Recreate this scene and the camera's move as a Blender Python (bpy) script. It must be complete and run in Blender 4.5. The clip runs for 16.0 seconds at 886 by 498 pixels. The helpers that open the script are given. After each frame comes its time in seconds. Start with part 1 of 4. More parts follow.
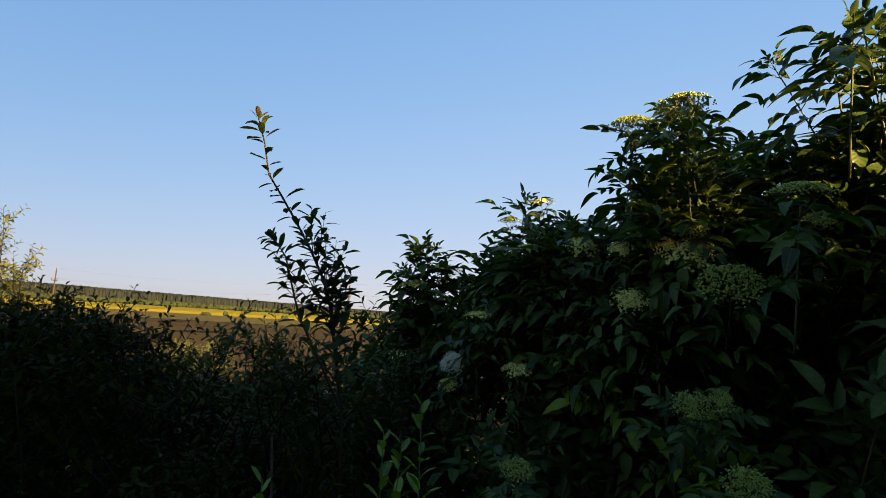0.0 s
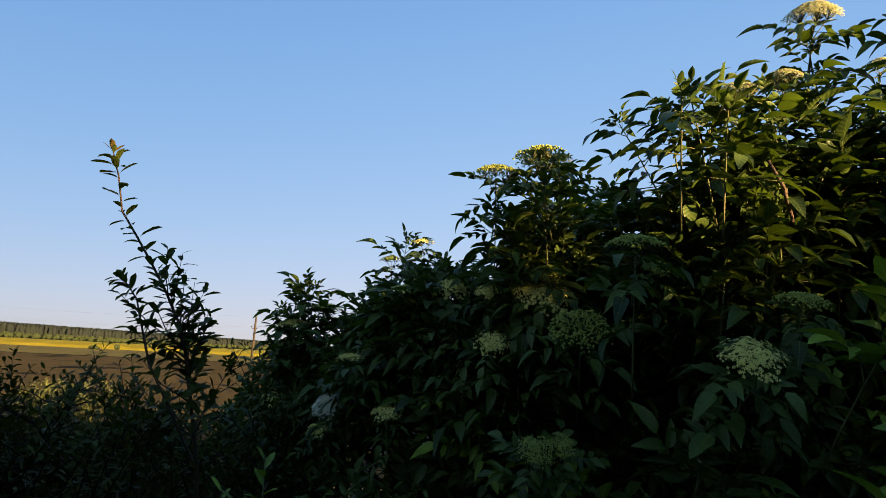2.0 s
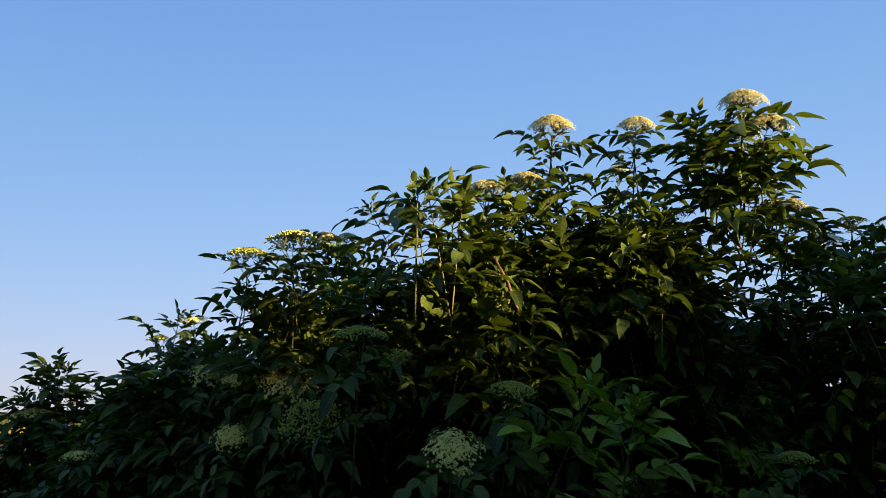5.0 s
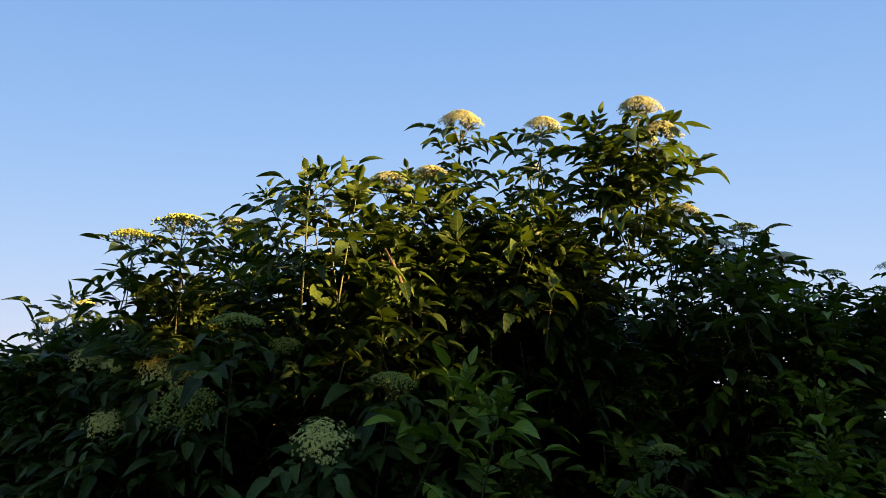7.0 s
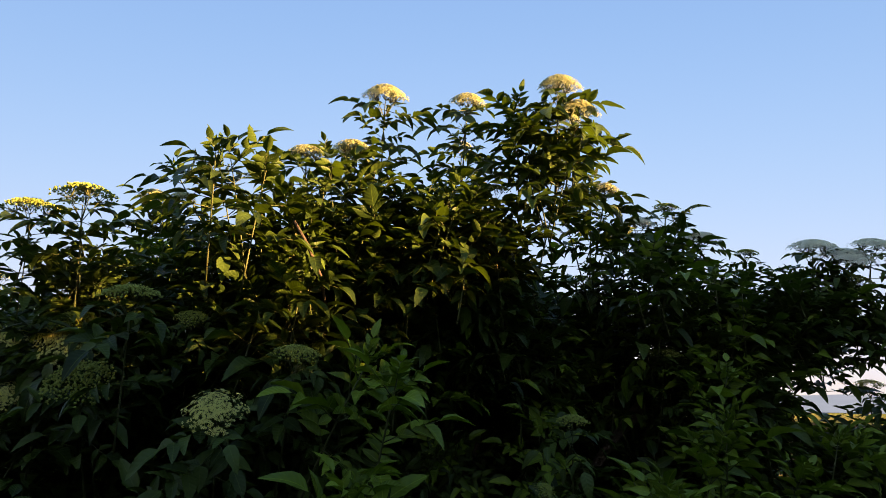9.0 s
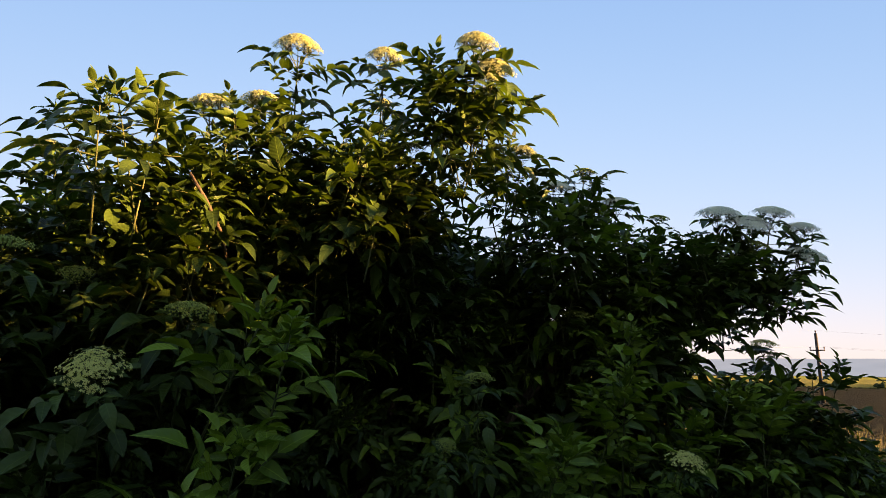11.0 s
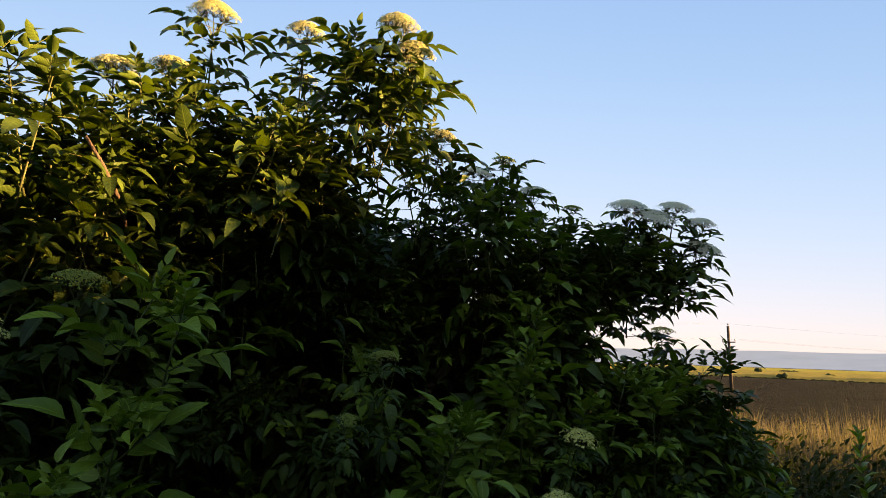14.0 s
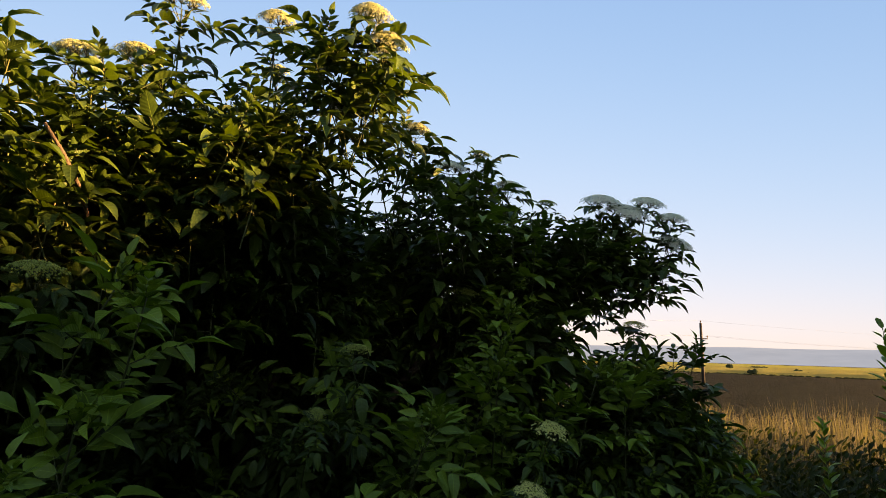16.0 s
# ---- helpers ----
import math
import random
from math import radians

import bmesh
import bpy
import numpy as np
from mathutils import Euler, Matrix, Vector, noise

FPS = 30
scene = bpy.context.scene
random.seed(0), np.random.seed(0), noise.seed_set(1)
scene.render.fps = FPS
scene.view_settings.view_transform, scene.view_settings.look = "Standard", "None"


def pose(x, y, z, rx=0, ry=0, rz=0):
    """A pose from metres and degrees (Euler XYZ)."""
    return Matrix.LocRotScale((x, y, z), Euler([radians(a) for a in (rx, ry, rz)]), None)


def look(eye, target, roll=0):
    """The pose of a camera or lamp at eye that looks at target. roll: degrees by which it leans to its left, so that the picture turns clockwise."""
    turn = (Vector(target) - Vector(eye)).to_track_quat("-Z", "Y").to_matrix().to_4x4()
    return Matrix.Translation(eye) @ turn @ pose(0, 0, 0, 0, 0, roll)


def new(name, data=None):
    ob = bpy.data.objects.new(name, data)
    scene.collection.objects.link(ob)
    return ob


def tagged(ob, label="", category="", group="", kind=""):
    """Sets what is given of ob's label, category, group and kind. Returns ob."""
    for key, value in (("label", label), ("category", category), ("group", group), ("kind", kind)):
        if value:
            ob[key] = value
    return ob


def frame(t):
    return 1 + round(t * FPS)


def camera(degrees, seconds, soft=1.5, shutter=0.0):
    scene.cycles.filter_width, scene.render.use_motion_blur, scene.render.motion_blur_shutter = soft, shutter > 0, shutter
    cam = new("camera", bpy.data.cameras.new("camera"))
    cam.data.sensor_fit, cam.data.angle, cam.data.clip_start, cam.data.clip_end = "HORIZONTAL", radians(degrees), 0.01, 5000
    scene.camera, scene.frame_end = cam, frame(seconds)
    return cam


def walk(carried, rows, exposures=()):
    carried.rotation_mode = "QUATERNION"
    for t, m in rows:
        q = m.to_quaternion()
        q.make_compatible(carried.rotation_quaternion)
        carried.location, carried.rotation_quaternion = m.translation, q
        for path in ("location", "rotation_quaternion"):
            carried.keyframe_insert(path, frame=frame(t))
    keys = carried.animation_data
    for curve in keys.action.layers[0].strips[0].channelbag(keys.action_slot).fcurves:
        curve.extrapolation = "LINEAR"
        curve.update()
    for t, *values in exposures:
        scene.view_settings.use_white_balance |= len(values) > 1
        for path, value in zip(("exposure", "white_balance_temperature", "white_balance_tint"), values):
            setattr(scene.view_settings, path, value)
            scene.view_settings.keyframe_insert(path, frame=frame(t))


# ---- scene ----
cam = camera(75.0, 16.0, 0.7)
PATH = [
    (0, (0.036, -0.02, 1.604), (0.17, 1.96, 1.852), 3.6),
    (0.5, (0.067, -0.024, 1.598), (0.215, 1.953, 1.863), 4.1),
    (1, (0.112, -0.032, 1.617), (0.326, 1.935, 1.906), 3.7),
    (1.5, (0.129, -0.034, 1.629), (0.468, 1.908, 1.963), 3.3),
    (2, (0.17, -0.045, 1.649), (0.59, 1.876, 2.018), 3.0),
    (2.5, (0.211, -0.058, 1.671), (0.712, 1.831, 2.094), 3.1),
    (3, (0.264, -0.081, 1.689), (0.844, 1.774, 2.16), 2.6),
    (3.5, (0.326, -0.11, 1.704), (0.981, 1.707, 2.225), 2.3),
    (4, (0.367, -0.128, 1.713), (1.091, 1.653, 2.267), 1.9),
    (4.5, (0.419, -0.146, 1.719), (1.212, 1.591, 2.313), 1.7),
    (5, (0.469, -0.168, 1.724), (1.311, 1.544, 2.323), 1.0),
    (5.2, (0.477, -0.181, 1.726), (1.34, 1.521, 2.326), 1.2),
    (7.3, (0.641, -0.257, 1.727), (1.657, 1.369, 2.296), 1.3),
    (7.5, (0.658, -0.253, 1.72), (1.69, 1.361, 2.293), 0.9),
    (8, (0.683, -0.283, 1.722), (1.753, 1.309, 2.289), 0.6),
    (8.5, (0.711, -0.318, 1.717), (1.806, 1.257, 2.28), 0.7),
    (9, (0.739, -0.334, 1.71), (1.849, 1.248, 2.226), 1.3),
    (9.5, (0.755, -0.337, 1.711), (1.905, 1.225, 2.198), 2.2),
    (10, (0.79, -0.358, 1.699), (1.989, 1.176, 2.159), 1.5),
    (10.2, (0.801, -0.366, 1.701), (2.017, 1.162, 2.135), 1.5),
    (12.3, (0.872, -0.415, 1.669), (2.231, 0.996, 2.074), 1.1),
    (12.5, (0.872, -0.429, 1.679), (2.241, 0.975, 2.071), 1.6),
    (13, (0.879, -0.435, 1.675), (2.267, 0.953, 2.056), 2.0),
    (13.5, (0.883, -0.44, 1.676), (2.302, 0.92, 2.044), 2.2),
    (14, (0.885, -0.451, 1.673), (2.325, 0.888, 2.038), 1.9),
    (14.5, (0.889, -0.477, 1.676), (2.328, 0.859, 2.058), 1.5),
    (15, (0.902, -0.481, 1.666), (2.357, 0.835, 2.053), 1.6),
    (15.5, (0.912, -0.468, 1.661), (2.384, 0.835, 2.028), 2.1),
    (16, (0.907, -0.455, 1.661), (2.399, 0.828, 2.02), 1.7),
]
walk(cam, [(t, look(eye, target, roll)) for t, eye, target, roll in PATH], [(0.0, 2.57, 6850, 17), (3.0, 2.53, 6600, 17), (5.0, 2.53, 6500, 19), (7.5, 2.80, 7300, 23), (10.0, 2.95, 8050, 26), (13.0, 3.05, 8450, 25), (16.0, 2.98, 8650, 25)])

# ---- light: low sun behind the camera, clear sky ----
SUN_AZ, SUN_EL = 143.0, 12.0          # degrees from +y towards +x, and above the horizon
world = bpy.data.worlds.new("world")
scene.world = world
world.use_nodes = True
wn = world.node_tree.nodes
wn.clear()
sky = wn.new("ShaderNodeTexSky")
sky.sky_type, sky.sun_disc = "NISHITA", False
sky.sun_elevation, sky.sun_rotation = radians(SUN_EL), radians(-SUN_AZ)
sky.air_density, sky.dust_density, sky.ozone_density = 1.0, 0.4, 2.9
bg = wn.new("ShaderNodeBackground")
bg.inputs["Strength"].default_value = 0.06
wout = wn.new("ShaderNodeOutputWorld")
# evening haze evens the sky out; red grows and blue fades towards the horizon
split, join = wn.new("ShaderNodeSeparateColor"), wn.new("ShaderNodeCombineColor")
world.node_tree.links.new(sky.outputs[0], split.inputs[0])


def sky_math(op, a, b):
    node = wn.new("ShaderNodeMath")
    node.operation = op
    for k, q in enumerate((a, b)):
        if isinstance(q, float):
            node.inputs[k].default_value = q
        else:
            world.node_tree.links.new(q, node.inputs[k])
    return node.outputs[0]


haze = sky_math("DIVIDE", 22.0, sky_math("ADD", split.outputs[0], 22.0))
for k, (full, gain) in enumerate(((3.05, 2.95), (1.5, 2.50), (1.22, 3.38))):
    band = sky_math("MULTIPLY", sky_math("DIVIDE", split.outputs[k], sky_math("ADD", split.outputs[k], full)), gain)
    world.node_tree.links.new(sky_math("MULTIPLY", band, haze) if k == 2 else band, join.inputs[k])
world.node_tree.links.new(join.outputs[0], bg.inputs[0])
world.node_tree.links.new(bg.outputs[0], wout.inputs[0])
sun_way = Vector((math.sin(radians(SUN_AZ)) * math.cos(radians(SUN_EL)), math.cos(radians(SUN_AZ)) * math.cos(radians(SUN_EL)), math.sin(radians(SUN_EL))))
sun = new("sun", bpy.data.lights.new("sun", "SUN"))
sun.data.energy, sun.data.angle, sun.data.color = 5.0, radians(0.5), (1.0, 0.65, 0.29)
sun.matrix_world = look(tuple(sun_way * 50), (0, 0, 0))


# ---- materials ----
def material(name, base, rough=0.6, vary=None, scale=8.0, bump=0.0, bump_scale=40.0, spec=0.4):
    """A principled material whose colour wanders between base and vary at two scales, with fine relief."""
    m = bpy.data.materials.new(name)
    m.use_nodes = True
    n, l = m.node_tree.nodes, m.node_tree.links
    b = n["Principled BSDF"]
    b.inputs["Roughness"].default_value = rough
    b.inputs["Specular IOR Level"].default_value = spec
    tc = n.new("ShaderNodeTexCoord")
    big, small = n.new("ShaderNodeTexNoise"), n.new("ShaderNodeTexNoise")
    big.inputs["Scale"].default_value, small.inputs["Scale"].default_value = scale, scale * 9
    big.inputs["Detail"].default_value = small.inputs["Detail"].default_value = 5
    for t in (big, small):
        l.new(tc.outputs["Object"], t.inputs["Vector"])
    mean = n.new("ShaderNodeMath")
    mean.operation = "MULTIPLY_ADD"
    mean.inputs[1].default_value = 0.6
    l.new(big.outputs[0], mean.inputs[0])
    part_small = n.new("ShaderNodeMath")
    part_small.operation = "MULTIPLY"
    part_small.inputs[1].default_value = 0.4
    l.new(small.outputs[0], part_small.inputs[0])
    l.new(part_small.outputs[0], mean.inputs[2])
    ramp = n.new("ShaderNodeMapRange")
    ramp.inputs[1].default_value, ramp.inputs[2].default_value = 0.35, 0.65
    l.new(mean.outputs[0], ramp.inputs[0])
    mix = n.new("ShaderNodeMix")
    mix.data_type = "RGBA"
    mix.inputs["A"].default_value = (*base, 1)
    mix.inputs["B"].default_value = (*(vary or [c * 0.7 for c in base]), 1)
    l.new(ramp.outputs[0], mix.inputs["Factor"])
    l.new(mix.outputs["Result"], b.inputs["Base Color"])
    if bump:
        t = n.new("ShaderNodeTexNoise")
        t.inputs["Scale"].default_value, t.inputs["Detail"].default_value = bump_scale, 6
        l.new(tc.outputs["Object"], t.inputs["Vector"])
        bu = n.new("ShaderNodeBump")
        bu.inputs["Strength"].default_value, bu.inputs["Distance"].default_value = bump, 1.0 / bump_scale
        l.new(t.outputs[0], bu.inputs["Height"])
        l.new(bu.outputs[0], b.inputs["Normal"])
    return m


def leaf_material(name, dark, light, thin=0.22, rough=0.5, vein=0.6, veins=9.0, gloss=0.2):
    """Leaf: colour differs from leaflet to leaflet, pale midrib, ribbed side veins, light shining through."""
    m = bpy.data.materials.new(name)
    m.use_nodes = True
    n, l = m.node_tree.nodes, m.node_tree.links
    b = n["Principled BSDF"]
    b.inputs["Roughness"].default_value = rough
    b.inputs["Specular IOR Level"].default_value = gloss
    geo, info, tc = n.new("ShaderNodeNewGeometry"), n.new("ShaderNodeObjectInfo"), n.new("ShaderNodeTexCoord")
    add = n.new("ShaderNodeMath")
    add.operation = "ADD"
    l.new(geo.outputs["Random Per Island"], add.inputs[0])
    l.new(info.outputs["Random"], add.inputs[1])
    frac = n.new("ShaderNodeMath")
    frac.operation = "FRACT"
    l.new(add.outputs[0], frac.inputs[0])
    blot = n.new("ShaderNodeTexNoise")
    blot.inputs["Scale"].default_value, blot.inputs["Detail"].default_value = 45, 4
    l.new(tc.outputs["Object"], blot.inputs["Vector"])
    tone = n.new("ShaderNodeMath")
    tone.operation = "MULTIPLY_ADD"
    tone.inputs[1].default_value = 0.35
    l.new(blot.outputs[0], tone.inputs[0])
    half = n.new("ShaderNodeMath")
    half.operation = "MULTIPLY"
    half.inputs[1].default_value = 0.75
    l.new(frac.outputs[0], half.inputs[0])
    l.new(half.outputs[0], tone.inputs[2])
    mix = n.new("ShaderNodeMix")
    mix.data_type = "RGBA"
    mix.inputs["A"].default_value, mix.inputs["B"].default_value = (*dark, 1), (*light, 1)
    l.new(tone.outputs[0], mix.inputs["Factor"])
    # midrib and side veins from the leaf's own length and width
    uv = n.new("ShaderNodeSeparateXYZ")
    l.new(tc.outputs["UV"], uv.inputs[0])
    off = n.new("ShaderNodeMath")
    off.operation = "SUBTRACT"
    off.inputs[1].default_value = 0.5
    l.new(uv.outputs[1], off.inputs[0])
    side = n.new("ShaderNodeMath")
    side.operation = "ABSOLUTE"
    l.new(off.outputs[0], side.inputs[0])
    rib = n.new("ShaderNodeMapRange")
    rib.inputs[1].default_value, rib.inputs[2].default_value = 0.035, 0.0
    l.new(side.outputs[0], rib.inputs[0])
    slant = n.new("ShaderNodeMath")
    slant.operation = "MULTIPLY_ADD"
    slant.inputs[1].default_value = -0.35
    l.new(side.outputs[0], slant.inputs[0])
    wander = n.new("ShaderNodeMath")
    wander.operation = "MULTIPLY_ADD"
    wander.inputs[1].default_value = 0.12
    l.new(blot.outputs[0], wander.inputs[0])
    l.new(uv.outputs[0], wander.inputs[2])
    l.new(wander.outputs[0], slant.inputs[2])
    wave = n.new("ShaderNodeMath")
    wave.operation = "MULTIPLY"
    wave.inputs[1].default_value = veins * 2 * math.pi
    l.new(slant.outputs[0], wave.inputs[0])
    sine = n.new("ShaderNodeMath")
    sine.operation = "SINE"
    l.new(wave.outputs[0], sine.inputs[0])
    pale = n.new("ShaderNodeMix")
    pale.data_type = "RGBA"
    pale.inputs["B"].default_value = (light[0] * 1.6, light[1] * 1.5, light[2] * 1.6, 1)
    l.new(mix.outputs["Result"], pale.inputs["A"])
    ribf = n.new("ShaderNodeMath")
    ribf.operation = "MULTIPLY"
    ribf.inputs[1].default_value = vein
    l.new(rib.outputs[0], ribf.inputs[0])
    l.new(ribf.outputs[0], pale.inputs["Factor"])
    l.new(pale.outputs["Result"], b.inputs["Base Color"])
    bu = n.new("ShaderNodeBump")
    bu.inputs["Strength"].default_value, bu.inputs["Distance"].default_value = 0.2, 0.0015
    l.new(sine.outputs[0], bu.inputs["Height"])
    l.new(bu.outputs[0], b.inputs["Normal"])
    tr = n.new("ShaderNodeBsdfTranslucent")
    glow = n.new("ShaderNodeMix")
    glow.data_type, glow.blend_type = "RGBA", "MULTIPLY"
    glow.inputs["Factor"].default_value = 1.0
    glow.inputs["B"].default_value = (1.6, 1.7, 0.6, 1)
    l.new(pale.outputs["Result"], glow.inputs["A"])
    l.new(glow.outputs["Result"], tr.inputs["Color"])
    ms = n.new("ShaderNodeMixShader")
    ms.inputs[0].default_value = thin
    l.new(b.outputs[0], ms.inputs[1])
    l.new(tr.outputs[0], ms.inputs[2])
    l.new(ms.outputs[0], n["Material Output"].inputs[0])
    return m


M_LEAF = leaf_material("elder_leaf", (0.0072, 0.018, 0.0034), (0.070, 0.112, 0.021), rough=0.42, gloss=0.16, veins=7.0)
M_FRESH = leaf_material("fresh_elder_leaf", (0.033, 0.068, 0.007), (0.185, 0.28, 0.030), rough=0.40, gloss=0.2, veins=7.0)
M_SAPLEAF = leaf_material("plum_leaf", (0.018, 0.029, 0.006), (0.066, 0.088, 0.018), vein=0.3, gloss=0.09)
# young tip leaves, with the sun's orange put into their colour
M_TIP = leaf_material("young_leaf", (0.12, 0.09, 0.03), (0.20, 0.13, 0.04), vein=0.2)
# hedge leaves kept very dark: part of their shade is in the colour
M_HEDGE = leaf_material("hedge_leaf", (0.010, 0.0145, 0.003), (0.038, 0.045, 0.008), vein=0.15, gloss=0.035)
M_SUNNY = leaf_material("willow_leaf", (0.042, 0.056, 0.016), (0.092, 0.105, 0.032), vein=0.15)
M_TWIG = material("green_twig", (0.06, 0.085, 0.025), 0.6, (0.09, 0.085, 0.035), 30, spec=0.15)
M_BARK = material("elder_bark", (0.11, 0.07, 0.04), 0.85, (0.055, 0.038, 0.026), 12, 0.8, 60)
# floret tones go by light: shaded heads lightened, the sunlit crown toned down
M_FLOWER = material("cream_floret", (0.45, 0.47, 0.25), 0.7, (0.34, 0.36, 0.14), 60, spec=0.1)
M_WHITE = material("white_floret", (0.76, 0.72, 0.24), 0.7, (0.64, 0.61, 0.17), 60, spec=0.1)
M_PALE = material("pale_floret", (0.84, 0.84, 0.66), 0.7, (0.74, 0.74, 0.54), 60, spec=0.1)
M_BUD = material("green_bud", (0.20, 0.25, 0.05), 0.7, (0.28, 0.32, 0.07), 60, spec=0.1)
for m, tint, through_light in ((M_WHITE, (0.84, 0.81, 0.32), 0.25), (M_PALE, (0.88, 0.88, 0.72), 0.3), (M_FLOWER, (0.58, 0.60, 0.34), 0.4)):
    # thin petals let some of the light through
    tr, ms = m.node_tree.nodes.new("ShaderNodeBsdfTranslucent"), m.node_tree.nodes.new("ShaderNodeMixShader")
    tr.inputs["Color"].default_value = (*tint, 1)
    ms.inputs[0].default_value = through_light
    m.node_tree.links.new(m.node_tree.nodes["Principled BSDF"].outputs[0], ms.inputs[1])
    m.node_tree.links.new(tr.outputs[0], ms.inputs[2])
    m.node_tree.links.new(ms.outputs[0], m.node_tree.nodes["Material Output"].inputs[0])
M_GROUND = material("weedy_soil", (0.05, 0.055, 0.025), 0.95, (0.09, 0.075, 0.04), 1.3, 0.6, 12, spec=0.02)
M_PLOUGH = material("ploughed_soil", (0.0130, 0.0152, 0.0105), 0.95, (0.0055, 0.0062, 0.0045), 0.4, 1.0, 5, spec=0.02)
# same ploughed land, lighter: its front light is put into the colour
M_FRONTLIT_SOIL = material("frontlit_soil", (0.056, 0.045, 0.0185), 0.95, (0.038, 0.031, 0.013), 0.12, 0.8, 6, spec=0.02)
M_FALLOW = material("stubble", (0.096, 0.090, 0.034), 0.95, (0.070, 0.068, 0.027), 0.08, 0.7, 5, spec=0.02)
M_RAPE = material("rape_bloom", (0.205, 0.175, 0.014), 0.8, (0.145, 0.138, 0.014), 0.05, 0.8, 4, spec=0.02)
# same bloom seen towards the sun: its duller look is painted in
M_RAPE_PALE = material("sunward_rape", (0.165, 0.155, 0.040), 0.8, (0.115, 0.118, 0.034), 0.05, 0.8, 4, spec=0.02)
M_GREENFIELD = material("green_crop", (0.12, 0.15, 0.03), 0.9, (0.18, 0.17, 0.04), 0.03, 0.5, 4, spec=0.02)
M_STRAW = leaf_material("dry_grass", (0.058, 0.052, 0.041), (0.162, 0.146, 0.112), thin=0.2, rough=0.7, vein=0.0, gloss=0.05)
M_PINE = material("far_pine", (0.012, 0.0165, 0.016), 0.95, (0.018, 0.0235, 0.020), 0.05, spec=0.02)
M_BROAD = material("far_broadleaf", (0.031, 0.043, 0.018), 0.95, (0.022, 0.031, 0.014), 0.08, spec=0.02)
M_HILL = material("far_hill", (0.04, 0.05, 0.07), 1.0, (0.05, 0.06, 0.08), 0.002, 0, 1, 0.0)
# far haze painted as a glow of the ridge, weaker over wooded patches
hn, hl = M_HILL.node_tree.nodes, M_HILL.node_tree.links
woods, haze_glow = hn.new("ShaderNodeTexNoise"), hn.new("ShaderNodeMix")
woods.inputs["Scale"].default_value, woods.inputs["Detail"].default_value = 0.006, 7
haze_glow.data_type = "RGBA"
haze_glow.inputs["A"].default_value, haze_glow.inputs["B"].default_value = (0.028, 0.040, 0.053, 1), (0.043, 0.058, 0.075, 1)
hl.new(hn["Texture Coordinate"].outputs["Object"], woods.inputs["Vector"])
hl.new(woods.outputs[0], haze_glow.inputs["Factor"])
hl.new(haze_glow.outputs["Result"], hn["Principled BSDF"].inputs["Emission Color"])
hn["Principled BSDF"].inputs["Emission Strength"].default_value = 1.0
# furrows of the ploughed land
pn, pl = M_PLOUGH.node_tree.nodes, M_PLOUGH.node_tree.links
furrow, ridge = pn.new("ShaderNodeTexWave"), pn.new("ShaderNodeBump")
furrow.inputs["Scale"].default_value, furrow.inputs["Distortion"].default_value, furrow.inputs["Detail Scale"].default_value = 0.35, 3.0, 0.6
ridge.inputs["Strength"].default_value, ridge.inputs["Distance"].default_value = 1.0, 0.25
pl.new(pn["Texture Coordinate"].outputs["Object"], furrow.inputs["Vector"])
pl.new(furrow.outputs[1], ridge.inputs["Height"])
pl.new(pn["Bump"].outputs[0], ridge.inputs["Normal"])
pl.new(ridge.outputs[0], pn["Principled BSDF"].inputs["Normal"])
M_POLE = material("weathered_pole", (0.035, 0.028, 0.022), 0.85, (0.02, 0.016, 0.013), 6, 0.5, 40)
M_STALK = material("dark_stalk", (0.022, 0.020, 0.014), 0.85, (0.012, 0.011, 0.008), 20, 0.4, 60, spec=0.05)
M_WIRE = material("wire_metal", (0.12, 0.12, 0.13), 0.5)
M_CERAMIC = material("insulator_ceramic", (0.10, 0.06, 0.04), 0.25)


# ---- mesh building ----
class Geo:
    """Gathers pieces (verts, faces as vertex lists, uv) and makes one mesh of them."""

    def __init__(self):
        self.v, self.loops, self.tot, self.uv, self.mat, self.n = [], [], [], [], [], 0

    def add(self, piece, m=None, mat=None):
        v = piece["v"]
        if m is not None:
            a = np.array(m)
            v = v @ a[:3, :3].T + a[:3, 3]
        self.v.append(v)
        self.loops.append(piece["loops"] + self.n)
        self.tot.append(piece["tot"])
        self.uv.append(piece["uv"])
        self.mat.append(piece["mat"] if mat is None else np.full(len(piece["tot"]), mat))
        self.n += len(v)
        return self

    def piece(self):
        return {"v": np.concatenate(self.v), "loops": np.concatenate(self.loops), "tot": np.concatenate(self.tot),
                "uv": np.concatenate(self.uv), "mat": np.concatenate(self.mat)}

    def mesh(self, name, mats, smooth=True):
        p = self.piece()
        me = bpy.data.meshes.new(name)
        me.vertices.add(len(p["v"]))
        me.vertices.foreach_set("co", p["v"].astype(np.float32).ravel())
        me.loops.add(len(p["loops"]))
        me.loops.foreach_set("vertex_index", p["loops"].astype(np.int32))
        me.polygons.add(len(p["tot"]))
        me.polygons.foreach_set("loop_start", np.concatenate(([0], np.cumsum(p["tot"])[:-1])).astype(np.int32))
        me.polygons.foreach_set("loop_total", p["tot"].astype(np.int32))
        me.polygons.foreach_set("material_index", p["mat"].astype(np.int32))
        me.polygons.foreach_set("use_smooth", np.full(len(p["tot"]), smooth))
        me.uv_layers.new(name="UVMap").data.foreach_set("uv", p["uv"][p["loops"]].astype(np.float32).ravel())
        for m in mats:
            me.materials.append(m)
        me.update(calc_edges=True)
        return me


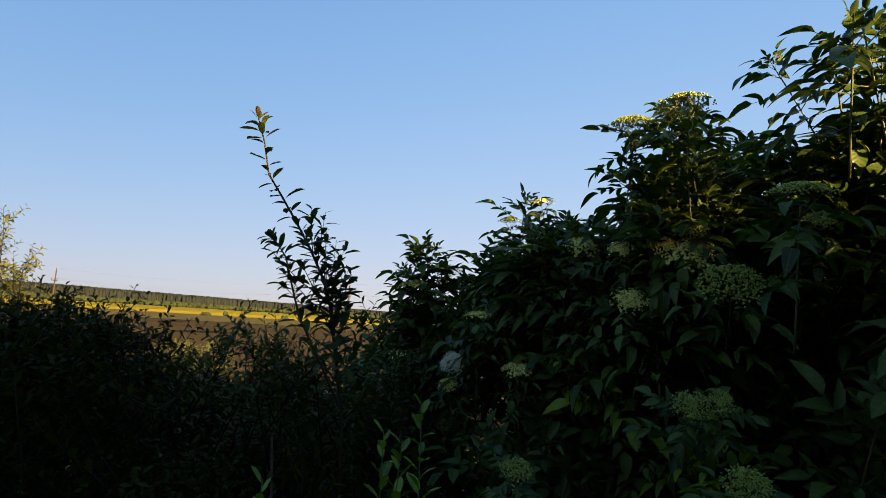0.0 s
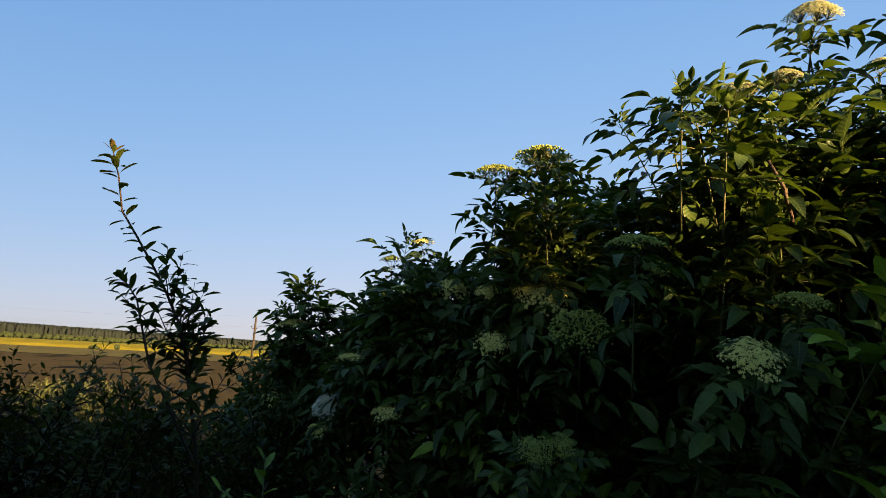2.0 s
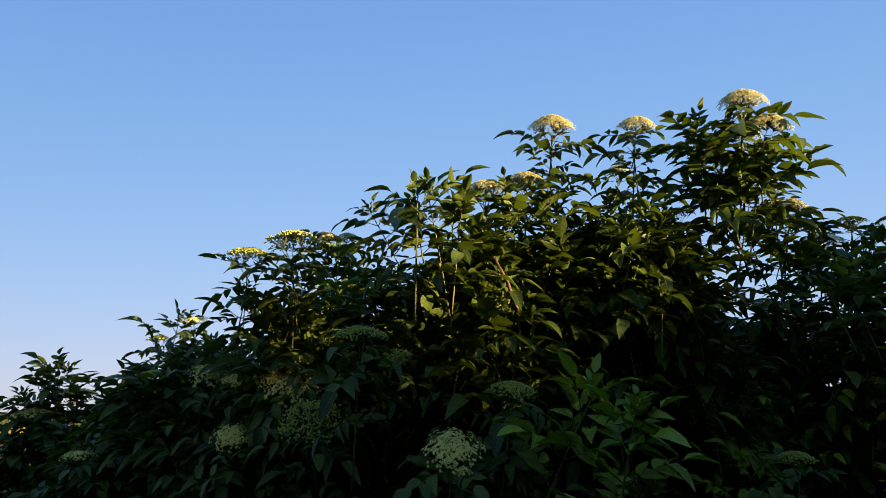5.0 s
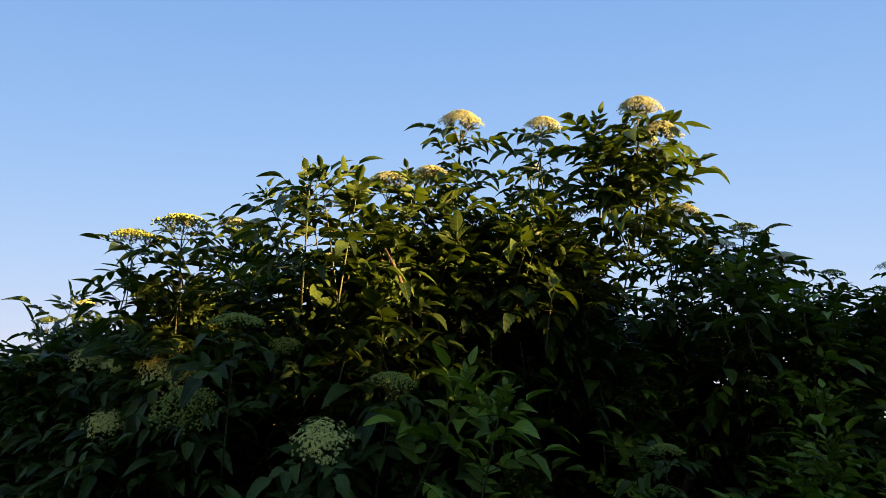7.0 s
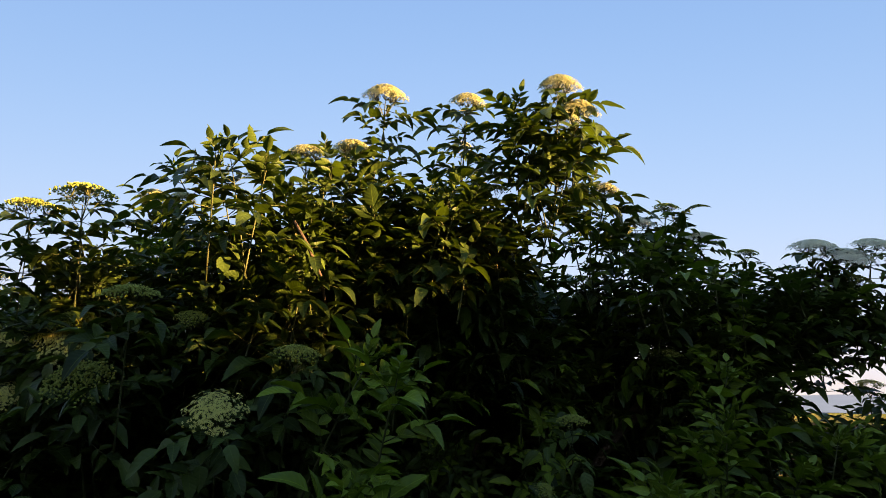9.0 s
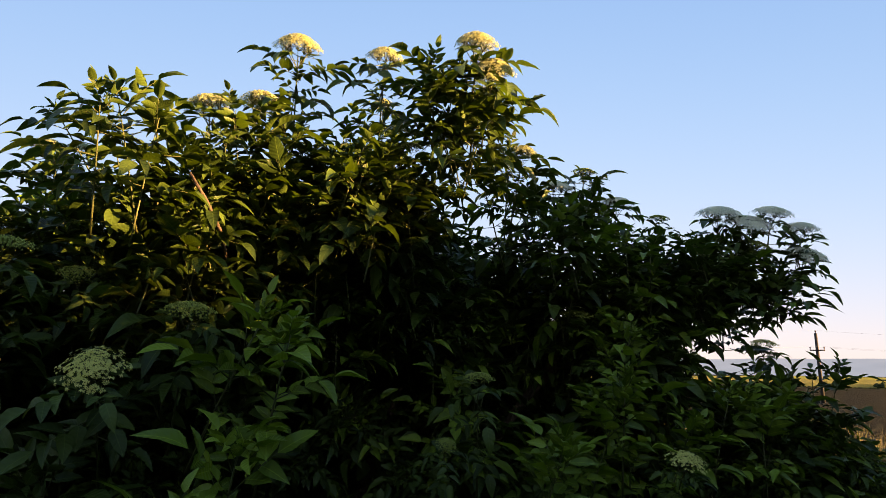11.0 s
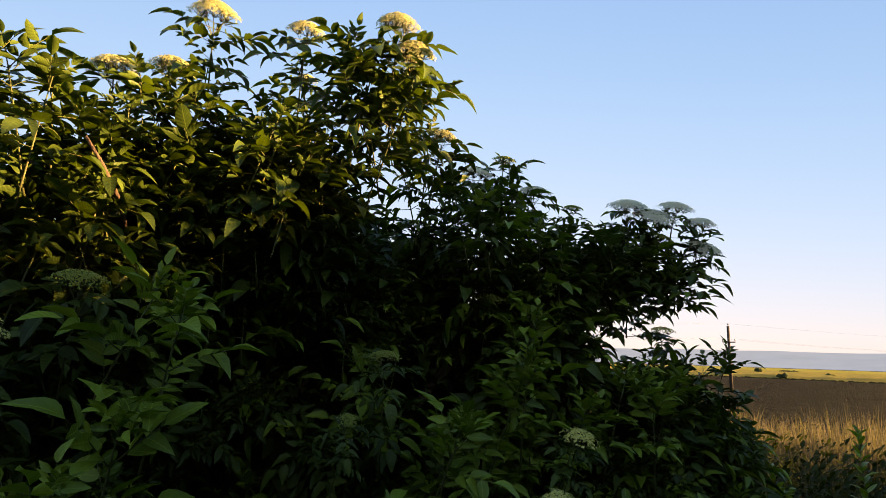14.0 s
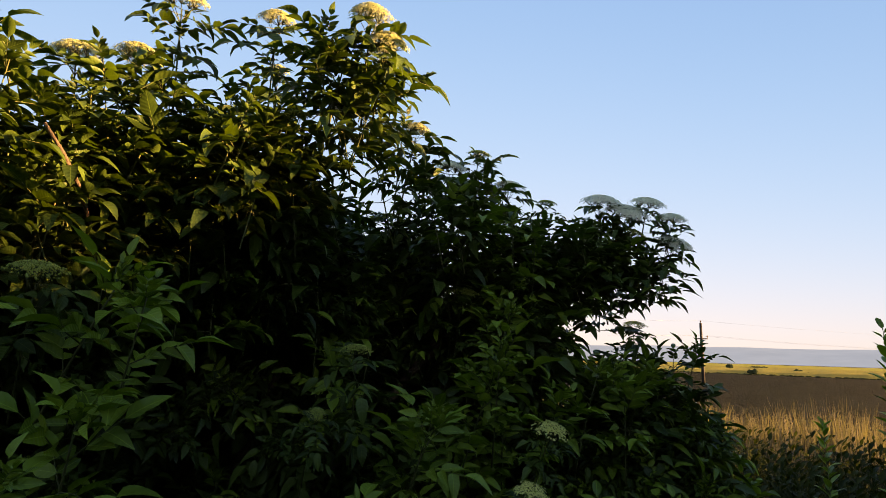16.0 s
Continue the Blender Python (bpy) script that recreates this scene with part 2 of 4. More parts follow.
def piece(verts, faces, uv=None, mat=0):
    v = np.array(verts, float)
    return {"v": v, "loops": np.array([i for f in faces for i in f]), "tot": np.array([len(f) for f in faces]),
            "uv": np.array(uv, float) if uv is not None else np.zeros((len(v), 2)), "mat": np.full(len(faces), mat)}


def along(origin, way, up=(0, 0, 1), scale=1.0):
    """Pose whose x runs along way and whose z lies towards up."""
    x = Vector(way).normalized()
    z = Vector(up) - x * Vector(up).dot(x)
    z = z.normalized() if z.length > 1e-4 else x.orthogonal().normalized()
    y = z.cross(x)
    m = Matrix((x, y, z)).transposed().to_4x4()
    m.translation = origin
    return m @ Matrix.Diagonal((scale, scale, scale, 1))


def tube(points, radii, sides=5, mat=0):
    """A tapered tube along points."""
    v, f = [], []
    up = Vector((0.3, 0.2, 1)).normalized()
    for i, (p, r) in enumerate(zip(points, radii)):
        a, b = Vector(points[max(i - 1, 0)]), Vector(points[min(i + 1, len(points) - 1)])
        d = (b - a).normalized()
        s = d.cross(up)
        s = s.normalized() if s.length > 1e-3 else d.orthogonal().normalized()
        t = d.cross(s)
        for k in range(sides):
            w = 2 * math.pi * k / sides
            v.append(Vector(p) + r * (math.cos(w) * s + math.sin(w) * t))
    for i in range(len(points) - 1):
        for k in range(sides):
            q = (k + 1) % sides
            f.append((i * sides + k, i * sides + q, (i + 1) * sides + q, (i + 1) * sides + k))
    f.append(tuple(range(sides))[::-1])
    f.append(tuple((len(points) - 1) * sides + k for k in range(sides)))
    return piece(v, f, mat=mat)


def blade(length, width, fold=0.35, curl=0.3, seg=5, tip=0.9, rng=random, mat=0):
    """One leaf blade along +x: pointed, folded on its midrib, curling down, with an uneven edge."""
    v, uv, f = [], [], []
    ts = [i / seg for i in range(seg + 1)]
    for t in ts:
        v.append((length * t, 0, -curl * length * t * t))
        uv.append((t, 0.5))
    peak = (0.6 / (0.6 + tip)) ** 0.6 * (tip / (0.6 + tip)) ** tip
    edge = {}
    for s in (1, -1):
        for i in range(1, seg):
            t = ts[i]
            w = width * (t ** 0.6) * ((1 - t) ** tip) / peak * rng.uniform(0.93, 1.07)
            edge[s, i] = len(v)
            v.append((length * t, s * w * math.cos(fold), -curl * length * t * t + w * math.sin(fold) * rng.uniform(0.7, 1.2)))
            uv.append((t, 0.5 + s * 0.5))
    for s in (1, -1):
        def o(q):
            return q if s > 0 else q[::-1]
        f.append(o((0, 1, edge[s, 1])))
        for i in range(1, seg - 1):
            f.append(o((i, i + 1, edge[s, i + 1], edge[s, i])))
        f.append(o((seg - 1, seg, edge[s, seg - 1])))
    return piece(v, f, uv, mat)


def pinnate(rng, pairs=2, size=1.0, seg=5):
    """A compound elder leaf: stalk with opposite leaflets and one at its end, along +x."""
    g = Geo()
    n = pairs + 1
    stalk = 0.050 * size
    gap = 0.041 * size
    bend = rng.uniform(0.1, 2.0)
    end = stalk + gap * pairs
    def at(s):
        return Vector((s, 0.12 * s * rng.uniform(-0.2, 0.2), -bend * s * s))
    if seg > 3:
        g.add(tube([at(end * k / 2) for k in range(3)], [0.0022 * size, 0.0016 * size, 0.001 * size], 3, 1))
    for k in range(n):
        s = stalk + gap * k
        way0 = Vector((1, 0, -2 * bend * s)).normalized()
        if k == pairs:
            L = 0.098 * size * rng.uniform(0.9, 1.15)
            g.add(blade(L, L * 0.26, rng.uniform(0.25, 0.85), rng.uniform(0.1, 0.6), seg, 0.95, rng), along(at(s), way0, (rng.uniform(-0.2, 0.2), rng.uniform(-0.35, 0.35), 1)))
            continue
        for side in (1, -1):
            a = radians(rng.uniform(42, 64))
            d = way0 * math.cos(a) + Vector((0, side, 0)) * math.sin(a) + Vector((0, 0, rng.uniform(-0.40, 0.45)))
            L = 0.085 * size * rng.uniform(0.85, 1.15) * (0.85 if k == 0 else 1.0)
            g.add(blade(L, L * 0.255, rng.uniform(0.25, 0.85), rng.uniform(0.02, 0.5), seg, 1.0, rng),
                  along(at(s), d, Vector((rng.uniform(-0.45, 0.45), -side * rng.uniform(-0.35, 0.45), 1))))
    return g.piece()


def part(name, me, parent, label="", m=None):
    ob = new(name, me)
    ob.parent = parent
    if m is not None:
        ob.matrix_basis = m
    if label:
        ob["label"] = label
    return ob


def thing(name, label, category, group="", kind="", at=(0, 0, 0)):
    ob = new(name)
    ob.empty_display_size = 0.1
    ob.location = at
    return tagged(ob, label, category, group, kind)


rng = random.Random(5)
# compound leaves of three finenesses: for the crest and front, for the mass, for the deep inside
LEAVES = [pinnate(rng, rng.choice((2, 2, 3)), 1.0, seg) for seg in (6, 4, 3) for _ in range(14)]
# and the fresh leaves of the young front shoots, also mixed in to lighten shade
LEAVES += [dict(p, mat=np.where(p["mat"] == 0, 2, p["mat"])) for p in LEAVES[:14]]
LEAF_MESH = []
for p in LEAVES:
    LEAF_MESH.append(Geo().add(p).mesh("leaf", [M_LEAF, M_TWIG, M_FRESH]))


# ---- ground, fields and distance ----
def fall(x, y):
    """Height of the land: the camera's bank falls gently to the fields."""
    r = math.hypot(x - 1, y + 0.3)
    t = min(max((r - 4.5) / 12, 0), 1)
    return -1.4 * t * t * (3 - 2 * t) + 0.03 * noise.noise((x * 0.7, y * 0.7, 0)) * min(1, 30 / (r + 1))


def sheet(name, label, rings, spokes, mat, lift=0.0):
    v, f = [(0.0, 0.0, fall(0, 0) + lift)], []
    for r in rings:
        for k in range(spokes):
            a = 2 * math.pi * k / spokes
            x, y = r * math.cos(a), r * math.sin(a)
            v.append((x, y, fall(x, y) + lift))
    for k in range(spokes):
        f.append((0, 1 + k, 1 + (k + 1) % spokes))
    for i in range(len(rings) - 1):
        for k in range(spokes):
            a, b = 1 + i * spokes, 1 + (i + 1) * spokes
            q = (k + 1) % spokes
            f.append((a + k, b + k, b + q, a + q))
    p = piece(v, f)
    p["mat"] = np.array([0 if max(abs(v[q[0]][0]), abs(v[q[0]][1])) > 11.5 else 1 for q in f])
    ob = new(name, Geo().add(p).mesh(name, [mat, M_GROUND]))
    return tagged(ob, label, name, kind="structure")


sheet("ground", "bare brown ploughed soil and weedy ground running to the horizon",
      [0.5 * 1.16 ** k for k in range(62)] + [4900], 96, M_PLOUGH)


def field(name, label, corners, base, height, mat, step, rough):
    """A standing crop: a raised slab with an uneven top, over the four-sided plot corners."""
    a, b, c, d = [np.array(q, float) for q in corners]
    nu = max(2, min(160, int(np.linalg.norm(b - a) / step)))
    nv = max(2, min(60, int(np.linalg.norm(d - a) / step)))
    v, f = [], []
    for i in range(nu + 1):
        for j in range(nv + 1):
            s, t = i / nu, j / nv
            p = a * (1 - s) * (1 - t) + b * s * (1 - t) + c * s * t + d * (1 - s) * t
            edge = i in (0, nu) or j in (0, nv)
            v.append((p[0], p[1], base - 0.05 if edge else base + height + rough * noise.noise((p[0] * 0.11, p[1] * 0.11, 2.0)) + rough * 0.6 * rng.uniform(-1, 1)))
    w = nv + 1
    for i in range(nu):
        for j in range(nv):
            f.append((i * w + j, (i + 1) * w + j, (i + 1) * w + j + 1, i * w + j + 1))
    return tagged(new(name, Geo().add(piece(v, f)).mesh(name, [mat], False)), label, "field", kind="structure")


field("rape_field", "yellow flowering rape field beyond the bare soil", [(-260, 205), (70, 222), (120, 470), (-330, 430)], -1.4, 0.9, M_RAPE, 4, 0.25)
field("rape_field", "yellow flowering rape field beside the ploughed strip", [(183, 150), (189, -150), (420, -190), (420, 240)], -1.4, 0.9, M_RAPE_PALE, 4, 0.25)
field("fallow_field", "olive-brown stubble strip between bare soil and rape", [(-250, 112), (62, 126), (69, 219), (-262, 202)], -1.42, 0.12, M_FALLOW, 4, 0.06)
# left part of the ploughed land, laid apart to hold the front-lit colour
field("ploughed_field", "bare brown tilled soil below the stubble strip", [(-160, 19), (38, 22), (61, 125), (-249, 111)], -1.42, 0.05, M_FRONTLIT_SOIL, 3, 0.05)
field("crop_field", "pale green crop field on the far plain", [(425, 260), (425, -260), (1800, -500), (1800, 700)], -1.4, 0.4, M_GREENFIELD, 12, 0.15)
field("crop_field", "green crop field in front of the forest", [(-420, 432), (160, 480), (200, 900), (-420, 600)], -1.4, 0.4, M_GREENFIELD, 12, 0.15)


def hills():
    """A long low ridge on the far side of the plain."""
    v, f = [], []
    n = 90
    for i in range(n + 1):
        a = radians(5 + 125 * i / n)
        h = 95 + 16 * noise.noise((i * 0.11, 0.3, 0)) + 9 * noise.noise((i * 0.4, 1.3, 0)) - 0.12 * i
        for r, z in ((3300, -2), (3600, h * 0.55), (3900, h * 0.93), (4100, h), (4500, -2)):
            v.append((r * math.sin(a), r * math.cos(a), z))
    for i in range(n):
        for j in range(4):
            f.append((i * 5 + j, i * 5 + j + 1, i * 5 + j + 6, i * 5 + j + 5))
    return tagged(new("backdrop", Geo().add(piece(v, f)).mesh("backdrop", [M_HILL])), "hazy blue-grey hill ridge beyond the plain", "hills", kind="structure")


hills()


def crown_piece(rng, sides, rows, tall, wide, cone):
    v, f = [], []
    for i in range(rows + 1):
        t = i / rows
        r = wide * ((1 - t) * 0.9 + 0.05 if cone else math.sin(math.pi * (0.12 + 0.86 * t)) ** 0.7)
        for k in range(sides):
            a = 2 * math.pi * (k + 0.5 * (i % 2)) / sides
            q = r * rng.uniform(0.65, 1.25)
            v.append((q * math.cos(a), q * math.sin(a), tall * (0.12 + 0.88 * t) + tall * rng.uniform(-0.04, 0.04)))
    for i in range(rows):
        for k in range(sides):
            q = (k + 1) % sides
            f.append((i * sides + k, i * sides + q, (i + 1) * sides + q, (i + 1) * sides + k))
    f.append(tuple(rows * sides + k for k in range(sides)))
    return piece(v, f)


def forest():
    r = random.Random(11)
    pines, broad = Geo(), Geo()
    kinds = [crown_piece(r, 6, 3, 1, 0.19, k > 4) for k in range(8)]
    round_kinds = [crown_piece(r, 7, 4, 1, 0.45, False) for _ in range(6)]
    for i in range(9500):
        t = r.random()
        x, y = -430 + 480 * t + r.uniform(-15, 15), 470 + 950 * t + r.uniform(0, 60)
        h = r.uniform(14.8, 16.8)
        pines.add(r.choice(kinds), Matrix.Translation((x, y, -1.6)) @ Matrix.Rotation(r.uniform(0, 6), 4, "Z") @ Matrix.Diagonal((h, h, h, 1)))
    for i in range(1300):
        t = r.random()
        x, y = -425 + 475 * t + r.uniform(-10, 10), 450 + 945 * t + r.uniform(-20, 5)
        h = r.uniform(3.5, 7)
        broad.add(r.choice(round_kinds), Matrix.Translation((x, y, -1.6)) @ Matrix.Rotation(r.uniform(0, 6), 4, "Z") @ Matrix.Diagonal((h, h, h, 1)))
    tagged(new("pine_forest", pines.mesh("pine_forest", [M_PINE])), "dark pine forest edge beyond the yellow field", "forest", kind="stuff")
    tagged(new("forest_edge_trees", broad.mesh("forest_edge_trees", [M_BROAD], False)), "light green broadleaf scrub along the forest edge", "forest edge", kind="stuff")


forest()


# ---- elder bush ----
class Foliage:
    """Collects leaf placements; the ones nearest a stretch of the plan become parts, the rest one joined mesh."""

    def __init__(self):
        self.items = []

    def leaf(self, k, m):
        self.items.append((k, m))

    def finish(self, parent, near, limit, meshes, pieces, mats, name, label, joined):
        order = sorted(range(len(self.items)), key=lambda i: (self.items[i][1].translation - Vector(near)).length)
        for i in order[:limit]:
            k, m = self.items[i]
            part(name, meshes[k], parent, "", m)
        g = Geo()
        for i in order[limit:]:
            k, m = self.items[i]
            g.add(pieces[k], m)
        if order[limit:]:
            ob = part(joined, g.mesh(joined, mats), parent, label)
            ob["kind"] = "stuff"


# flower heads: place, width, lean towards the camera, still in bud
CROWN_HEADS = [
    (1.642, 1.338, 2.78, 0.17, 0.35, 0), (1.904, 1.19, 2.78, 0.14, 0.35, 0), (2.066, 0.888, 2.76, 0.16, 0.35, 0), (2.20, 0.98, 2.72, 0.10, 0.2, 0),
    (2.10, 0.84, 2.66, 0.15, 0.6, 0), (2.442, 1.014, 2.51, 0.12, 0.2, 0), (1.38, 1.39, 2.49, 0.147, 0.1, 0), (1.54, 1.37, 2.55, 0.141, 0.1, 0),
    (0.79, 1.50, 2.25, 0.17, 0.1, 1), (0.68, 1.58, 2.21, 0.15, 0.1, 1), (2.89, 1.05, 2.55, 0.11, 0.2, 1), (2.75, 1.10, 2.46, 0.15, 0.2, 0),
    (3.05, 1.00, 2.43, 0.16, 0.1, 0), (1.672, 1.188, 2.19, 0.12, 0.3, 1), (1.951, 1.095, 2.42, 0.11, 0.2, 1),
]
ARM_HEADS = [
    (3.305, 0.66, 2.36, 0.20, 0.30, 0), (3.36, 0.57, 2.31, 0.21, 0.35, 0), (3.40, 0.49, 2.35, 0.17, 0.30, 0), (3.45, 0.40, 2.28, 0.14, 0.35, 0),
    (3.46, 0.40, 2.17, 0.16, 0.55, 0), (3.39, 0.56, 2.22, 0.13, 0.45, 1), (3.18, 0.88, 2.36, 0.10, 0.1, 1), (3.58, 0.64, 1.82, 0.12, 0.2, 0),
    (2.79, 1.04, 1.91, 0.15, 0.3, 1), (2.32, 0.42, 1.30, 0.10, 0.5, 0), (2.51, 1.20, 2.20, 0.10, 0.4, 1),
    (2.11, 0.92, 1.665, 0.10, 0.2, 1), (2.614, 0.53, 1.43, 0.13, 0.35, 0),
]
FRONT_HEADS = [
    (0.697, 1.61, 1.70, 0.115, 1.0, 0), (0.832, 1.52, 1.835, 0.16, 0.8, 0), (0.915, 1.19, 1.94, 0.14, 0.2, 1), (1.096, 1.03, 1.68, 0.14, 0.9, 0),
    (2.14, 1.54, 2.80, 0.10, 0.2, 0), (1.04, 2.12, 2.48, 0.12, 0.1, 0), (1.16, 2.19, 2.52, 0.11, 0.1, 0), (1.86, 1.20, 2.08, 0.095, 0.5, 1),
    (1.14, 1.40, 2.10, 0.085, 0.6, 1), (1.30, 1.10, 1.82, 0.13, 0.3, 1), (0.78, 1.58, 1.86, 0.10, 0.8, 0), (0.86, 1.36, 1.74, 0.17, 0.9, 1),
    (1.09, 1.36, 1.92, 0.09, 0.6, 1), (1.93, 0.86, 1.49, 0.06, 0.6, 1), (0.82, 1.50, 1.90, 0.10, 0.6, 1),
]
LEFT_HEADS = [
    (0.625, 1.86, 1.88, 0.13, 0.7, 0), (0.70, 1.70, 1.86, 0.09, 0.7, 0), (0.23, 2.58, 1.83, 0.16, 0.0, 0), (0.10, 2.55, 1.75, 0.17, 0.0, 0),
    (0.48, 2.40, 2.05, 0.10, 0.1, 0), (0.60, 2.32, 2.12, 0.11, 0.1, 0), (0.50, 2.05, 1.88, 0.14, 0.15, 0), (0.426, 1.86, 1.465, 0.10, 0.4, 0),
    (0.22, 2.00, 1.39, 0.08, 0.4, 0), (0.25, 2.12, 1.46, 0.11, 1.1, -1), (0.034, 2.44, 1.445, 0.12, 0.4, 0), (0.68, 1.22, 1.45, 0.09, 1.3, 1),
    (0.74, 1.20, 1.47, 0.065, 1.3, 1), (0.33, 1.36, 1.27, 0.08, 0.6, 1), (0.67, 1.00, 1.35, 0.09, 0.8, 1), (0.31, 1.98, 1.63, 0.10, 0.2, 0),
]
# the open air in front of each flower head, and the dark hollow under the crown
OPEN = []
for x, y, z, wide, lean, buds in FRONT_HEADS + LEFT_HEADS + ARM_HEADS[7:]:
    way = (Vector((0.5, -0.2, 1.7)) - Vector((x, y, z))).normalized()
    OPEN += [(Vector((x, y, z)) + way * d, r) for d, r in ((0.12, 0.16), (0.27, 0.21), (0.44, 0.22)) if lean >= 0.3]
OPEN += [(Vector((x - 0.07, y - 0.07, z)), 0.13) for x, y, z, wide, lean, buds in ARM_HEADS[:6]]
OPEN += [(Vector(c), r) for c, r in (((1.70, 0.84, 1.93), 0.18), ((1.82, 0.95, 1.78), 0.27), ((1.98, 1.16, 1.80), 0.27), ((0.75, 1.05, 1.33), 0.26), ((1.0, 0.95, 1.40), 0.20), ((0.58, 1.42, 1.52), 0.24), ((0.90, 1.28, 1.58), 0.20), ((0.45, 1.2, 1.2), 0.25), ((1.20, 1.08, 2.14), 0.13))]
# the gap in the crown through which the low sun reaches the lobe behind it
OPEN += [(Vector((0.88, 1.46, 2.03)) + sun_way * d, r) for d, r in ((0.16, 0.20), (0.30, 0.25), (0.45, 0.235), (0.60, 0.24), (0.75, 0.20))]


def shoot(fol, twigs, tip, way, rng, size=1.0, length=0.3, flower=False, fine=0, open_out=1.0):
    """A leafy shoot ending at tip: crossed pairs of compound leaves, young and upright at the end."""
    tip, way = Vector(tip), Vector(way).normalized()
    rng = random.Random(int(tip.x * 1e5) * 7919 + int(tip.y * 1e5) * 104729 + int(tip.z * 1e5))
    if not flower and any((tip - c).length < r for c, r in OPEN):
        return
    side = way.cross(Vector((rng.uniform(-1, 1), rng.uniform(-1, 1), 0.4))).normalized()
    sag = Vector((0, 0, -1)) * 0.25

    def at(s):
        q = s / length
        return tip - way * s + (sag * length * 0.5 * q * q)
    steps = [0.0, 0.02, 0.055, 0.11, 0.18, 0.26]
    lean = [10, 28, 52, 68, 78, 86]
    grow = [0.32, 0.55, 0.9, 1.02, 1.05, 1.0]
    if flower:
        steps, lean, grow = [0.0, 0.02, 0.075, 0.15, 0.23], [80, 88, 84, 82, 88], [0.8, 0.95, 1.0, 1.0, 0.95]
    for i, s in enumerate(steps):
        s *= size
        if s > length:
            break
        if fine == 2 and i == 0:
            continue
        turn = Matrix.Rotation(radians(90 * i + rng.uniform(-25, 25)), 3, way)
        for h in (1, -1):
            a = radians(lean[i] * open_out + rng.uniform(-14, 14))
            d = way * math.cos(a) + (turn @ side) * h * math.sin(a) + Vector((0, 0, rng.uniform(-0.2, 0.08) if flower else rng.uniform(-0.2, 0.28)))
            up = way * 0.8 + Vector((rng.uniform(-0.4, 0.4), rng.uniform(-0.4, 0.4), 0.6))
            fol.leaf(14 * fine + rng.randrange(14), along(at(s), d, up, size * grow[i] * rng.uniform(0.85, 1.12)))
    pts = [at(length * k / 4) for k in range(5)]
    twigs.add(tube(pts[::-1], [0.0042 * size, 0.0036 * size, 0.0032 * size, 0.0028 * size, 0.0022 * size], 4, 0))


elder = thing("elder_bush", "large dark green elder bush with flat cream flower heads", "bush")
fol, twigs = Foliage(), Geo()
rng = random.Random(21)
# lobes of the crown: centre, radii, shoots
LOBES = [
    ((0.32, 2.75, 1.15), (0.48, 0.50, 0.62), 40), ((0.62, 2.28, 1.32), (0.46, 0.50, 0.62), 40),
    ((0.90, 2.10, 1.50), (0.45, 0.42, 0.58), 38), ((1.28, 1.98, 1.68), (0.48, 0.42, 0.62), 38),
    ((1.80, 1.76, 1.75), (0.50, 0.42, 0.66), 40), ((2.35, 1.45, 1.50), (0.48, 0.36, 0.55), 18),
    ((2.90, 1.20, 1.48), (0.45, 0.32, 0.55), 15), ((3.08, 1.00, 1.78), (0.28, 0.26, 0.36), 11),
]
LOW_LOBES = [
    ((0.50, 2.10, 0.70), (0.62, 0.50, 0.60), 44), ((1.35, 1.75, 1.00), (0.50, 0.36, 0.60), 34),
    ((2.10, 1.58, 0.75), (0.60, 0.40, 0.55), 30), ((2.80, 0.95, 0.85), (0.55, 0.42, 0.58), 44),
    ((3.42, 0.80, 1.02), (0.42, 0.40, 0.45), 34), ((3.75, 0.35, 0.70), (0.45, 0.35, 0.48), 36), ((3.60, 0.58, 1.22), (0.34, 0.30, 0.34), 36), ((3.10, 0.40, 0.60), (0.50, 0.40, 0.55), 40),
    ((1.20, 2.30, 0.80), (1.00, 0.40, 0.80), 50), ((2.40, 1.95, 0.80), (1.00, 0.40, 0.85), 50),
    ((1.15, 1.50, 0.50), (0.50, 0.40, 0.45), 30), ((3.60, 1.20, 0.75), (0.60, 0.40, 0.75), 40), ((2.70, 1.85, 1.15), (0.60, 0.35, 0.60), 40),
    ((2.05, 2.10, 1.20), (0.60, 0.35, 0.65), 40), ((3.55, 1.55, 0.95), (0.55, 0.35, 0.55), 34),
]
ALL_LOBES = LOBES + LOW_LOBES


def inside(p, skip, slack=0.75):
    for i, (c, r, _) in enumerate(ALL_LOBES):
        if i != skip and sum(((p[k] - c[k]) / r[k]) ** 2 for k in range(3)) < slack:
            return True
    return False


for i, (c, r, count) in enumerate(ALL_LOBES):
    done = tries = 0
    while done < 1.5 * count and tries < 1200:
        tries += 1
        d = Vector((rng.gauss(0, 1), rng.gauss(-0.1, 1), rng.gauss(0.1, 1))).normalized()
        depth = rng.choice((1.0, 1.0, 0.92, 0.75))
        p = Vector((c[0] + d.x * r[0] * depth, c[1] + d.y * r[1] * depth, c[2] + d.z * r[2] * depth))
        if p.z < 0.15 or inside(p, i):
            continue
        way = Vector((d.x, d.y, d.z * 0.6 + 0.55)) + Vector((rng.uniform(-0.3, 0.3), rng.uniform(-0.3, 0.3), 0))
        # fewer light leaves to the left: its deeper shade is put into colour
        shoot(fol, twigs, p, way, rng, rng.uniform(0.70, 0.90), 0.32, False, 3 if rng.random() < (0.38 if c[0] > 2.2 else 0.20 if c[0] > 0.8 else 0.03) else 1 if i < len(LOBES) else 2)
        done += 1

